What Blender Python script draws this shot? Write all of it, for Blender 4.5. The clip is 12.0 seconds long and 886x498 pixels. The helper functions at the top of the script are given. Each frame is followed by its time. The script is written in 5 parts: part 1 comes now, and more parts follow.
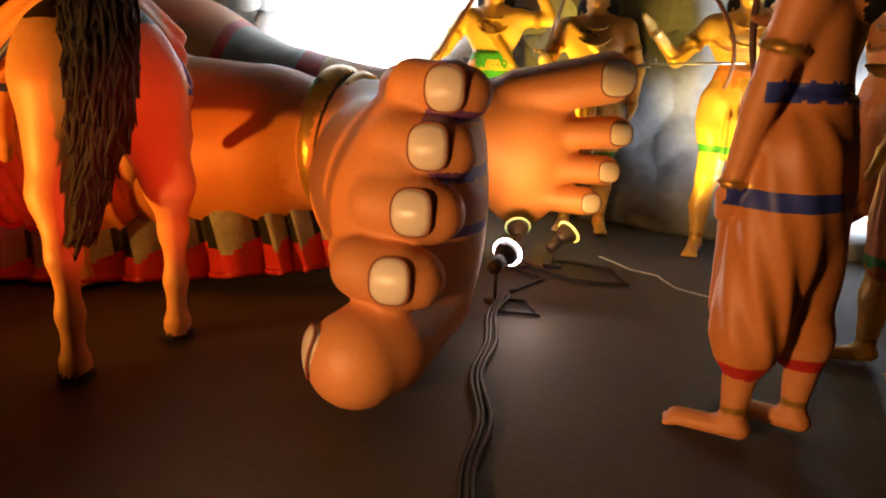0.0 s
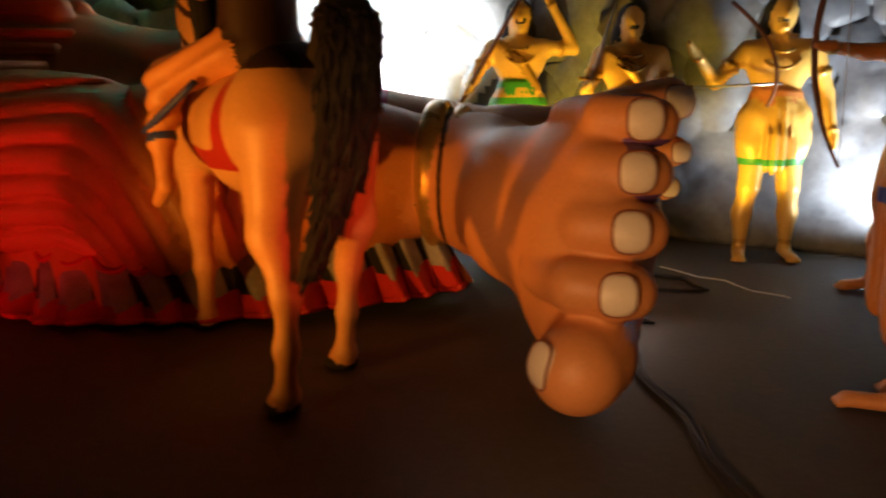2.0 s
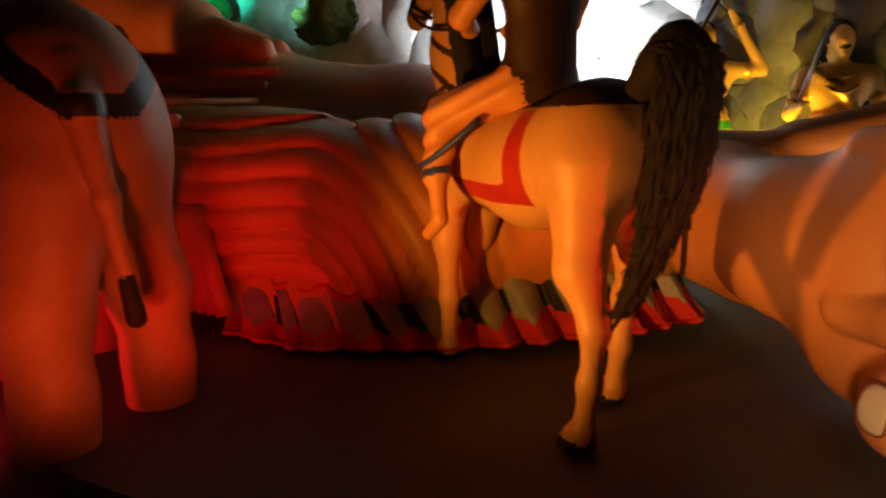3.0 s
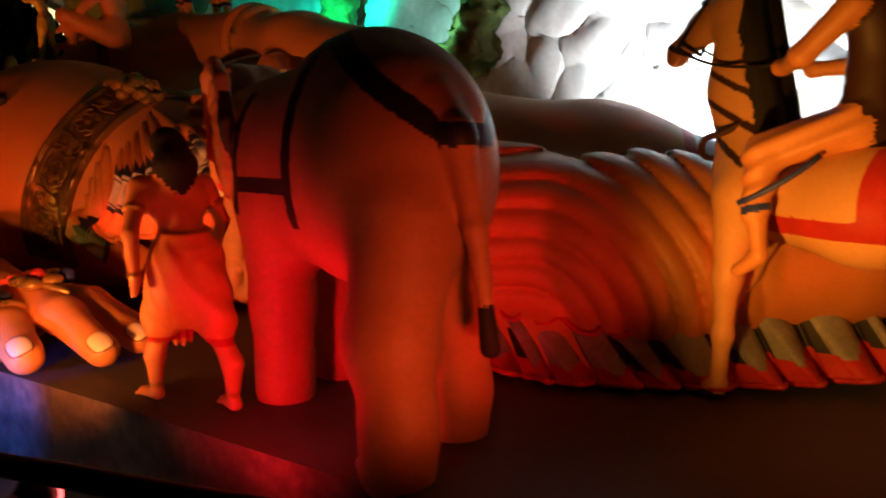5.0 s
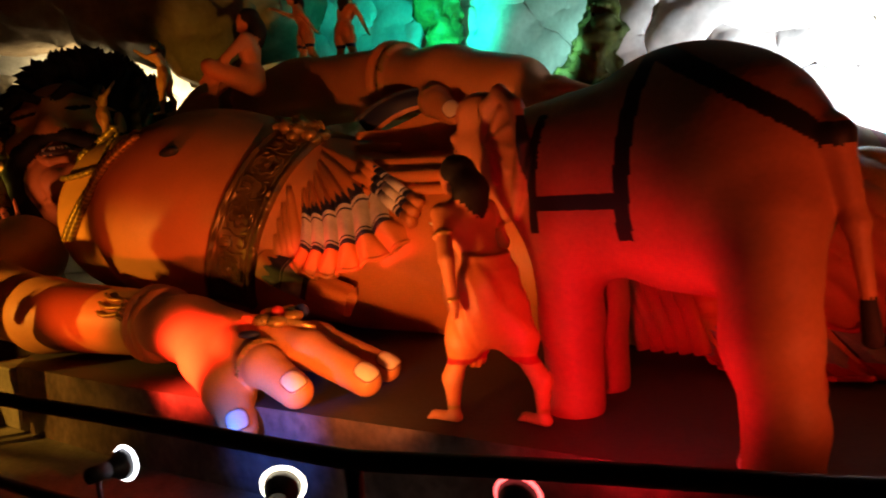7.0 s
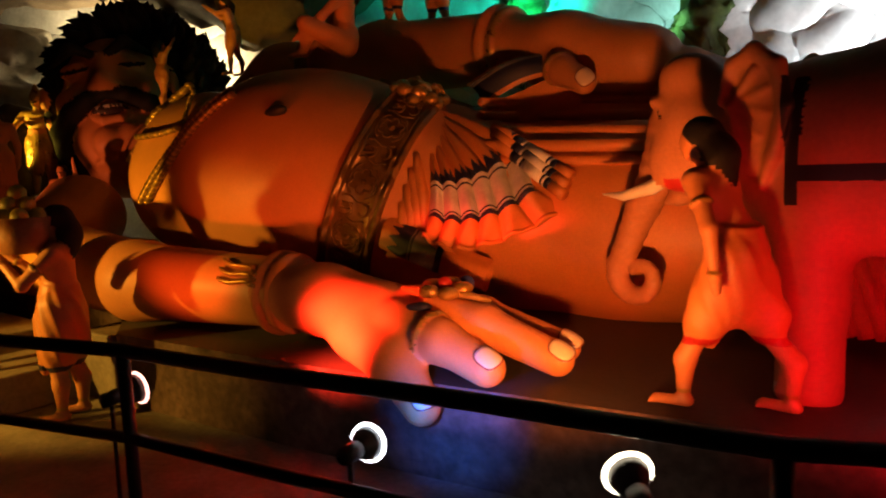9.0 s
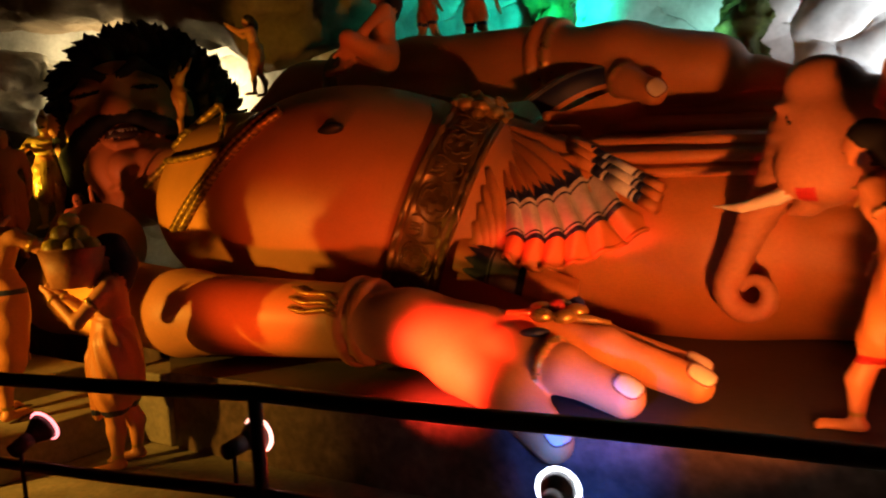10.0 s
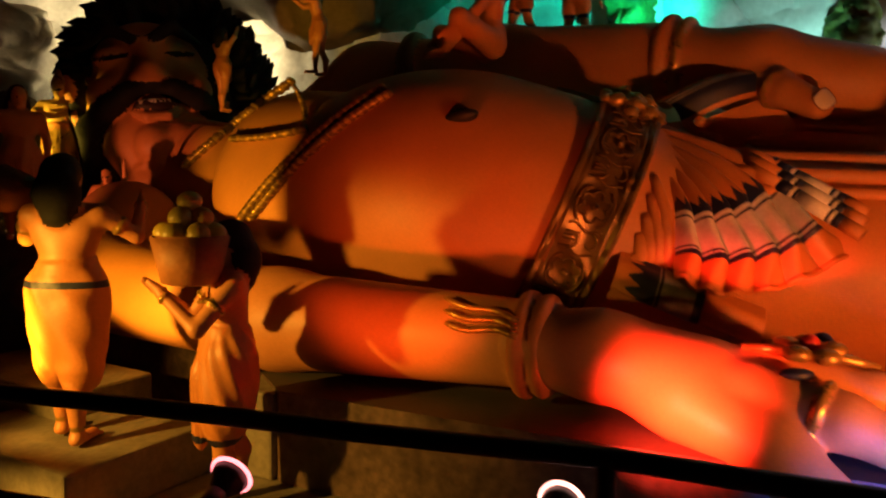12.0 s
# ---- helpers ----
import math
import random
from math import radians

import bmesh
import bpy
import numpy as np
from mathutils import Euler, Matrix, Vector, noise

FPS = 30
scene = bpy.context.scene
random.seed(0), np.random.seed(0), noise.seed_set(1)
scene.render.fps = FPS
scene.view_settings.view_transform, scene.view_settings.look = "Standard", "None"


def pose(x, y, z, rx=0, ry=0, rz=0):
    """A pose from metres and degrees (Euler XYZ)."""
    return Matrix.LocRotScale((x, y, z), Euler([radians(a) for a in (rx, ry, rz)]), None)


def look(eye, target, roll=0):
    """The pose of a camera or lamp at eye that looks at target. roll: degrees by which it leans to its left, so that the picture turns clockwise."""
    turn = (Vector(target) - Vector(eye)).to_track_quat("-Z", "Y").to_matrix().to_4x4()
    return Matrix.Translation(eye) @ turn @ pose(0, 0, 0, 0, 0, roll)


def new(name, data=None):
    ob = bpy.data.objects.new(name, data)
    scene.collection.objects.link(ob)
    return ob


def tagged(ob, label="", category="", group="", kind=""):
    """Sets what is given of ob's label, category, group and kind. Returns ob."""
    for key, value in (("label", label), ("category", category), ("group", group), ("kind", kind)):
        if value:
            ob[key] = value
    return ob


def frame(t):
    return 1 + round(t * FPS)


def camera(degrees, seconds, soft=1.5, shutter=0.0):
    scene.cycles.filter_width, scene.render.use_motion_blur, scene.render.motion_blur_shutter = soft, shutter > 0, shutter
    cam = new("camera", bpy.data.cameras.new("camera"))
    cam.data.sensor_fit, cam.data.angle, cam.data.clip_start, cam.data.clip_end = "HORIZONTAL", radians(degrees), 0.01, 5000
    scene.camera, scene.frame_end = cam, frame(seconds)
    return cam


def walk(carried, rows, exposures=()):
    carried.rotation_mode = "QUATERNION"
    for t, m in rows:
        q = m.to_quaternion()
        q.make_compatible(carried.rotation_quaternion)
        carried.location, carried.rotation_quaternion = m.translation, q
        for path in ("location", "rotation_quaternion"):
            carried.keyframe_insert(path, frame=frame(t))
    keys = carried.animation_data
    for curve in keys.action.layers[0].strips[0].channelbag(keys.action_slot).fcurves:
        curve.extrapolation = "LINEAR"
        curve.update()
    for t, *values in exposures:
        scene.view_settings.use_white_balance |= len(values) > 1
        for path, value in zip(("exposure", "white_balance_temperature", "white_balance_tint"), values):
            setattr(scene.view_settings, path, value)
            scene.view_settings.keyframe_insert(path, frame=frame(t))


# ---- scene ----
cam = camera(64.9, 12.0, soft=2.0, shutter=0.5)
S = 0.82  # metres per unit of the plan below
PATH = [
    (0, (1.217, 0.614, 1.41), (0.949, 2.532, 0.912), 1.8),
    (0.5, (0.966, 0.665, 1.4), (0.801, 2.601, 0.925), 0.8),
    (1, (0.719, 0.703, 1.426), (0.603, 2.649, 0.978), 0.7),
    (1.5, (0.404, 0.514, 1.43), (0.426, 2.469, 1.007), 1.1),
    (2, (0.041, 0.269, 1.447), (-0.023, 2.221, 1.016), -0.3),
    (2.5, (-0.377, 0.221, 1.449), (-0.624, 2.172, 1.082), -1.0),
    (2.7, (-0.615, 0.225, 1.493), (-0.941, 2.162, 1.116), -1.8),
    (4.3, (-1.755, -0.1, 1.554), (-2.02, 1.863, 1.279), 0.4),
    (4.5, (-1.958, -0.09, 1.515), (-2.259, 1.867, 1.229), -0.7),
    (5, (-2.454, -0.051, 1.535), (-2.838, 1.893, 1.264), -0.2),
    (5.5, (-2.901, -0.278, 1.508), (-3.133, 1.694, 1.27), -2.7),
    (6, (-3.295, -0.469, 1.503), (-3.511, 1.503, 1.245), -1.1),
    (6.5, (-3.739, -0.423, 1.53), (-4.099, 1.53, 1.292), -5.9),
    (7, (-4.136, -0.501, 1.518), (-4.549, 1.448, 1.336), -4.3),
    (8.8, (-5.572, -0.446, 1.473), (-5.949, 1.505, 1.244), -2.7),
    (9, (-5.718, -0.428, 1.467), (-6.063, 1.528, 1.234), -2.1),
    (9.5, (-6.241, -0.428, 1.534), (-6.506, 1.543, 1.328), -4.8),
    (10, (-6.74, -0.2, 1.461), (-6.998, 1.776, 1.289), -3.4),
    (10.5, (-7.232, 0.001, 1.487), (-7.499, 1.972, 1.28), -1.1),
    (11, (-7.721, 0.035, 1.487), (-7.787, 2.02, 1.253), -2.9),
    (11.5, (-8.157, 0.32, 1.449), (-8.243, 2.306, 1.23), -3.2),
    (12, (-8.594, 0.527, 1.459), (-8.667, 2.519, 1.297), 0.7),
]
walk(cam, [(t, look(Vector(eye) * S, Vector(target) * S, roll)) for t, eye, target, roll in PATH],
     exposures=[(0, 0.6), (1, 0.0), (2, -0.3), (2.7, -0.2), (4.3, 0.0), (12, 0.0)])


# ---- world and lamps ----
world = bpy.data.worlds.new("cave_dark")
scene.world = world
world.use_nodes = True
world.node_tree.nodes["Background"].inputs[0].default_value = (1.0, 0.55, 0.3, 1)
world.node_tree.nodes["Background"].inputs[1].default_value = 0.02

RED, YELLOW, WHITE = (1.0, 0.02, 0.015), (1.0, 0.62, 0.06), (0.9, 0.95, 1.0)


def spot(name, eye, target, color, watts, angle=50, blend=0.5, size=0.06):
    data = bpy.data.lights.new(name, "SPOT")
    data.color, data.energy, data.spot_size, data.spot_blend, data.shadow_soft_size = color, watts, radians(angle), blend, size
    ob = new(name, data)
    ob.matrix_world = look(Vector(eye) * S, Vector(target) * S)
    return ob


spot("spot_red", (-4.2, 2.30, 0.32), (-3.95, 3.65, 0.5), (1.0, 0.008, 0.025), 74, 100, 0.9)
spot("spot_amber", (-5.55, 2.45, 0.32), (-6.1, 5.7, 1.55), (1.0, 0.25, 0.045), 280, 96, 0.9)
spot("spot_blue", (-6.60, 2.98, 0.16), (-6.45, 4.0, -0.12), (0.02, 0.14, 1.0), 120, 58, 0.9)
spot("spot_hand", (-8.02, 3.42, 0.26), (-7.32, 4.60, 0.22), (1.0, 0.044, 0.021), 1250, 46, 1.0)
spot("spot_belly", (-9.45, 3.66, 0.26), (-8.8, 6.9, 1.4), (1.0, 0.12, 0.015), 130, 54, 0.8)
spot("spot_chest", (-12.3, 4.1, 0.0), (-10.75, 7.8, 1.6), (1.0, 0.47, 0.03), 560, 41, 0.4)
spot("spot_face", (-14.0, 5.6, 0.3), (-12.55, 9.5, 2.0), (1.0, 0.24, 0.08), 270, 25, 0.9)
spot("spot_step", (-12.9, 3.2, 1.2), (-10.9, 5.1, 0.2), (1.0, 0.47, 0.05), 500, 54, 0.6)
spot("spot_horse", (-2.6, 1.95, 0.55), (-1.1, 3.7, 1.15), (1.0, 0.36, 0.04), 230, 66, 0.8)
spot("spot_rear", (-2.4, 1.85, 0.6), (-3.2, 3.3, 1.05), (1.0, 0.12, 0.03), 38, 84, 0.8)
spot("spot_drape", (-2.0, 1.5, 0.35), (-3.0, 5.2, 0.8), RED, 210, 34, 0.8)
spot("spot_rump", (1.1, 1.5, 0.5), (-0.5, 3.4, 1.0), (1.0, 0.06, 0.02), 100, 30, 0.7)
spot("spot_feet", (-0.7, 0.0, 0.75), (1.3, 3.3, 1.0), (1.0, 0.50, 0.20), 220, 66, 0.7, 0.1)
spot("spot_gold_left", (0.85, 6.95, 0.35), (1.2, 7.65, 1.5), YELLOW, 210, 105, 0.6)
spot("spot_gold_right", (1.9, 5.7, 0.3), (2.7, 6.6, 1.3), YELLOW, 110, 62, 0.6)
spot("spot_white_wall", (-1.2, 7.7, 0.8), (-1.0, 9.2, 3.0), WHITE, 1700, 95, 0.9)
spot("spot_white_side", (3.75, 5.9, 0.3), (3.5, 7.0, 1.5), WHITE, 420, 120, 0.9)
spot("spot_teal", (-6.2, 9.6, 3.3), (-6.6, 11.6, 5.0), (0.01, 0.8, 0.52), 480, 104, 0.9)
spot("spot_pale_gap", (-4.6, 9.2, 2.9), (-4.3, 10.9, 4.2), (0.40, 0.95, 0.80), 70, 105, 0.9)
spot("spot_cream", (-14.6, 12.6, 2.4), (-14.4, 14.8, 4.4), (1.0, 0.74, 0.36), 1500, 130, 0.9)
spot("spot_cream_left", (-15.2, 10.6, 2.6), (-17.0, 12.4, 3.9), (1.0, 0.9, 0.7), 1400, 80, 0.9)
spot("spot_gold_far", (-15.6, 8.4, 1.6), (-14.15, 9.75, 2.2), YELLOW, 600, 28, 0.7)

# ---- materials ----
MATS = {}


def paint(name, color, rough=0.5, metal=0.0, vary=0.25, size=3.0, bump=0.15, grain=60.0, glow=None):
    m = bpy.data.materials.new(name)
    m.use_nodes = True
    n, l = m.node_tree.nodes, m.node_tree.links
    b = n["Principled BSDF"]
    co = n.new("ShaderNodeTexCoord")
    big = n.new("ShaderNodeTexNoise")
    big.inputs["Scale"].default_value, big.inputs["Detail"].default_value = size, 6
    fine = n.new("ShaderNodeTexNoise")
    fine.inputs["Scale"].default_value, fine.inputs["Detail"].default_value = grain, 4
    l.new(co.outputs["Object"], big.inputs["Vector"])
    l.new(co.outputs["Object"], fine.inputs["Vector"])
    ramp = n.new("ShaderNodeValToRGB")
    ramp.color_ramp.elements[0].position, ramp.color_ramp.elements[1].position = 0.3, 0.72
    ramp.color_ramp.elements[0].color = (*[c * (1 - vary) for c in color], 1)
    ramp.color_ramp.elements[1].color = (*[min(1, c * (1 + vary * 0.6)) for c in color], 1)
    l.new(big.outputs["Fac"], ramp.inputs[0])
    mix = n.new("ShaderNodeMix")
    mix.data_type, mix.blend_type = "RGBA", "MULTIPLY"
    mix.inputs[0].default_value = min(1.0, vary * 1.4)
    l.new(ramp.outputs[0], mix.inputs[6])
    l.new(fine.outputs["Fac"], mix.inputs[7])
    gain = n.new("ShaderNodeMix")
    gain.data_type, gain.blend_type = "RGBA", "MULTIPLY"
    gain.inputs[0].default_value = 1.0
    g = 1 + vary * 0.7
    gain.inputs[7].default_value = (g, g, g, 1)
    l.new(mix.outputs[2], gain.inputs[6])
    l.new(gain.outputs[2], b.inputs["Base Color"])
    rr = n.new("ShaderNodeMapRange")
    rr.inputs[3].default_value, rr.inputs[4].default_value = max(0.05, rough - 0.12), min(1, rough + 0.12)
    l.new(big.outputs["Fac"], rr.inputs[0])
    l.new(rr.outputs[0], b.inputs["Roughness"])
    b.inputs["Metallic"].default_value = metal
    if bump:
        add = n.new("ShaderNodeMath")
        add.operation = "MULTIPLY_ADD"
        add.inputs[1].default_value = 0.25
        l.new(fine.outputs["Fac"], add.inputs[0])
        l.new(big.outputs["Fac"], add.inputs[2])
        bm = n.new("ShaderNodeBump")
        bm.inputs["Strength"].default_value, bm.inputs["Distance"].default_value = bump, 0.03
        l.new(add.outputs[0], bm.inputs["Height"])
        l.new(bm.outputs[0], b.inputs["Normal"])
    if glow:
        b.inputs["Emission Color"].default_value = (*glow[0], 1)
        b.inputs["Emission Strength"].default_value = glow[1]
    MATS[name] = m
    return m


def carved(name, color, scale):
    """Gilded relief: scrolls pressed into painted plaster."""
    m = paint(name, color, 0.36, 0.55, 0.3, 4.0, 0.0)
    n, l = m.node_tree.nodes, m.node_tree.links
    v = n.new("ShaderNodeTexVoronoi")
    v.feature, v.inputs["Scale"].default_value = "SMOOTH_F1", scale
    w = n.new("ShaderNodeMath")
    w.operation, w.inputs[1].default_value = "MULTIPLY", 16.0
    sn = n.new("ShaderNodeMath")
    sn.operation = "SINE"
    co = n.new("ShaderNodeTexCoord")
    l.new(co.outputs["Object"], v.inputs["Vector"])
    l.new(v.outputs["Distance"], w.inputs[0])
    l.new(w.outputs[0], sn.inputs[0])
    bm = n.new("ShaderNodeBump")
    bm.inputs["Strength"].default_value, bm.inputs["Distance"].default_value = 0.9, 0.02
    l.new(sn.outputs[0], bm.inputs["Height"])
    l.new(bm.outputs[0], n["Principled BSDF"].inputs["Normal"])
    return m


paint("skin", (0.64, 0.26, 0.085), 0.52, 0, 0.16, 1.6, 0.10)
paint("skin_gold", (0.68, 0.42, 0.10), 0.38, 0.1, 0.15, 3, 0.1)
paint("horse_hide", (0.66, 0.34, 0.14), 0.5, 0, 0.15, 2.5, 0.1)
paint("elephant_hide", (0.50, 0.21, 0.09), 0.6, 0, 0.2, 2.5, 0.25, 40)
paint("cloth", (0.60, 0.22, 0.055), 0.5, 0, 0.18, 2.2, 0.12)
paint("cloth_dark", (0.036, 0.012, 0.008), 0.6, 0, 0.3)
paint("cloth_olive", (0.20, 0.15, 0.05), 0.55, 0, 0.3, 5)
paint("red_paint", (0.50, 0.025, 0.02), 0.5, 0, 0.25, 5)
paint("blue_paint", (0.03, 0.05, 0.30), 0.5, 0, 0.25, 6)
paint("green_paint", (0.04, 0.28, 0.05), 0.5, 0, 0.25, 6)
paint("navy", (0.015, 0.02, 0.07), 0.5, 0, 0.25, 6)
paint("pale_stripe", (0.76, 0.76, 0.74), 0.5, 0, 0.25, 6)
paint("grey_stripe", (0.30, 0.31, 0.32), 0.5, 0, 0.35, 6)
paint("black_hair", (0.008, 0.007, 0.007), 0.8, 0, 0.3, 8, 0.4, 40)
paint("brown_tail", (0.011, 0.005, 0.004), 0.85, 0, 0.4, 10, 0.8, 30)
# harness and bridle straps, also shade coloured into frill recesses and navel
paint("black_strap", (0.012, 0.012, 0.014), 0.5, 0, 0.3)
paint("nail", (0.72, 0.62, 0.48), 0.32, 0, 0.1, 5, 0.04)
paint("nail_bed", (0.25, 0.08, 0.035), 0.6)
# purple shadow between the toes, held as a colour
paint("purple_paint", (0.16, 0.06, 0.20), 0.5, 0, 0.3, 4)
paint("teeth", (0.75, 0.7, 0.6), 0.4)
paint("ivory", (0.78, 0.72, 0.6), 0.35, 0, 0.12)
paint("gold", (0.55, 0.32, 0.07), 0.3, 0.6, 0.25, 8, 0.3, 40)
carved("gold_relief", (0.26, 0.14, 0.04), 3.2)
paint("gold_old", (0.24, 0.125, 0.035), 0.35, 0.45, 0.3, 8, 0.3, 40)
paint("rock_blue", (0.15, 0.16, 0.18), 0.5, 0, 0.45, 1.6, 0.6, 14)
paint("wood", (0.14, 0.05, 0.02), 0.55, 0, 0.35, 5)
paint("steel", (0.45, 0.43, 0.4), 0.3, 0.9, 0.2)
paint("floor_cement", (0.060, 0.053, 0.043), 0.7, 0, 0.35, 1.4, 0.25, 30)
paint("platform_face", (0.17, 0.11, 0.085), 0.38, 0, 0.7, 2.6, 0.5, 16)
paint("stone_block", (0.24, 0.21, 0.16), 0.7, 0, 0.4, 3, 0.6, 25)
paint("rock_white", (0.62, 0.62, 0.60), 0.55, 0, 0.3, 1.3, 0.5, 14)
paint("rock_dark", (0.10, 0.085, 0.07), 0.7, 0, 0.4, 0.9, 0.5, 12)
paint("rock_brown", (0.16, 0.12, 0.08), 0.7, 0, 0.4, 0.9, 0.5, 12)
paint("moss", (0.08, 0.13, 0.02), 0.7, 0, 0.5, 6, 0.8, 20)
paint("rail_black", (0.008, 0.007, 0.007), 0.45, 0, 0.3)
paint("lamp_shell", (0.03, 0.02, 0.02), 0.5, 0, 0.3)
paint("cable_black", (0.02, 0.017, 0.015), 0.6, 0, 0.3)
paint("fruit", (0.55, 0.42, 0.06), 0.4, 0, 0.25, 12)
paint("basket_clay", (0.42, 0.16, 0.05), 0.6, 0, 0.25, 8, 0.3, 40)


# ---- shaping ----
def unit(v):
    v = np.asarray(v, float)
    return v / np.linalg.norm(v)


class Clay:
    """Lumps that melt into one another; skin() gives their common surface."""

    def __init__(self):
        self.lumps, self.washes = [], []

    def add(self, fn, lo, hi, k, m):
        self.lumps.append((fn, np.array(lo, float), np.array(hi, float), k, m))

    def cap(self, a, b, ra, rb=None, k=0.05, m="skin", flat=None, mod=None):
        a, b = np.array(a, float), np.array(b, float)
        rb = ra if rb is None else rb
        ba = b - a
        axis = None if flat is None else unit(flat[0])

        def fn(p):
            q = p - a
            if axis is not None:
                q = q + np.multiply.outer((q @ axis) * (1 / flat[1] - 1), axis)
            t = np.clip((q @ ba) / max(ba @ ba, 1e-9), 0, 1)
            d = np.sqrt(((q - np.multiply.outer(t, ba)) ** 2).sum(-1)) - (ra + (rb - ra) * t)
            if axis is not None:
                d = d * flat[1] ** 0.5
            return d if mod is None else d + mod(p)
        r = max(ra, rb)
        self.add(fn, np.minimum(a, b) - r, np.maximum(a, b) + r, k, m)

    def chain(self, pts, radii, k=0.05, m="skin", flat=None, mod=None):
        for i in range(len(pts) - 1):
            self.cap(pts[i], pts[i + 1], radii[i], radii[i + 1], k, m, flat, mod)

    def ell(self, c, r, rot=(0, 0, 0), k=0.05, m="skin", mod=None):
        c, r = np.array(c, float), np.array(r, float)
        mat = np.array(Euler([radians(v) for v in rot]).to_matrix())

        def fn(p):
            q = (p - c) @ mat
            k0 = np.sqrt(((q / r) ** 2).sum(-1))
            k1 = np.sqrt(((q / r ** 2) ** 2).sum(-1)) + 1e-9
            d = k0 * (k0 - 1) / k1
            return d if mod is None else d + mod(p)
        R = r.max()
        self.add(fn, c - R, c + R, k, m)
        return fn

    def ring(self, c, axis, R, r, k=0.01, m="gold", flat=None):
        """A band round a limb."""
        c, axis = np.array(c, float), unit(axis)
        f = None if flat is None else unit(flat[0])

        def fn(p):
            q = p - c
            if f is not None:
                q = q + np.multiply.outer((q @ f) * (1 / flat[1] - 1), f)
            s = q @ axis
            rho = np.sqrt(np.maximum((q ** 2).sum(-1) - s * s, 0))
            return np.sqrt((rho - R) ** 2 + s * s) - r
        self.add(fn, c - R - r, c + R + r, k, m)

    def depth(self, p):
        D = np.full(p.shape[:-1], 1.0)
        lo_, hi_ = p.reshape(-1, 3).min(0), p.reshape(-1, 3).max(0)
        for fn, lo, hi, k, m in self.lumps:
            if (lo - k > hi_).any() or (hi + k < lo_).any():
                continue
            d = fn(p)
            w = np.maximum(k - np.abs(d - D), 0) / max(k, 1e-6)
            D = np.minimum(d, D) - w * w * k * 0.25
        return D

    def wash(self, fn, m):
        self.washes.append((fn, m))

    def skin(self, h):
        lo = np.min([l[1] for l in self.lumps], 0) - 4 * h
        hi = np.max([l[2] for l in self.lumps], 0) + 4 * h
        n = np.ceil((hi - lo) / h).astype(int) + 1
        D = np.full(n, 1.0, np.float32)
        M = np.zeros(n, np.int16)
        names = []
        for fn, a, b, k, m in self.lumps:
            if m not in names:
                names.append(m)
            i0 = np.maximum(np.floor((a - lo - k) / h).astype(int) - 2, 0)
            i1 = np.minimum(np.ceil((b - lo + k) / h).astype(int) + 3, n)
            ax = [lo[i] + h * np.arange(i0[i], i1[i]) for i in range(3)]
            p = np.stack(np.meshgrid(*ax, indexing="ij"), -1)
            sl = tuple(slice(i0[i], i1[i]) for i in range(3))
            d, old = fn(p), D[sl]
            w = np.maximum(k - np.abs(d - old), 0) / max(k, 1e-6)
            M[sl] = np.where(d < old, names.index(m), M[sl])
            D[sl] = np.minimum(d, old) - w * w * k * 0.25
        V, F, cell = nets(D)
        mi = M[cell[:, 0], cell[:, 1], cell[:, 2]]
        V = V * h + lo
        fm = mi[F[:, 0]]
        if self.washes:
            c = V[F].mean(1)
            for fn, m in self.washes:
                if m not in names:
                    names.append(m)
                fm = np.where(fn(c), names.index(m), fm)
        return V, F, fm, names


def nets(D):
    """Surface nets of a grid of distances: corners, quads, and the grid point next to each corner."""
    s = D < 0
    n = np.array(D.shape)
    sums, count = np.zeros((int(np.prod(n)), 3), np.float64), np.zeros(int(np.prod(n)))
    stride = np.array([n[1] * n[2], n[2], 1])
    quads = []
    for ax in range(3):
        a = [slice(None)] * 3
        b = [slice(None)] * 3
        a[ax], b[ax] = slice(0, -1), slice(1, None)
        cross = s[tuple(a)] != s[tuple(b)]
        ijk = np.argwhere(cross)
        d0, d1 = D[tuple(a)][cross], D[tuple(b)][cross]
        pos = ijk.astype(float)
        pos[:, ax] += d0 / (d0 - d1)
        u, v = [(1, 2), (2, 0), (0, 1)][ax]
        base = ijk @ stride
        cells = []
        for du, dv in ((-1, -1), (0, -1), (0, 0), (-1, 0)):
            c = base + du * stride[u] + dv * stride[v]
            np.add.at(sums, c, pos)
            np.add.at(count, c, 1)
            cells.append(c)
        q = np.stack(cells, 1)
        q[d0 > 0] = q[d0 > 0][:, ::-1]
        quads.append(q)
    quads = np.concatenate(quads)
    used, inverse = np.unique(quads, return_inverse=True)
    V = sums[used] / count[used][:, None]
    cell = np.round(V).astype(int)
    return V, inverse.reshape(-1, 4), cell


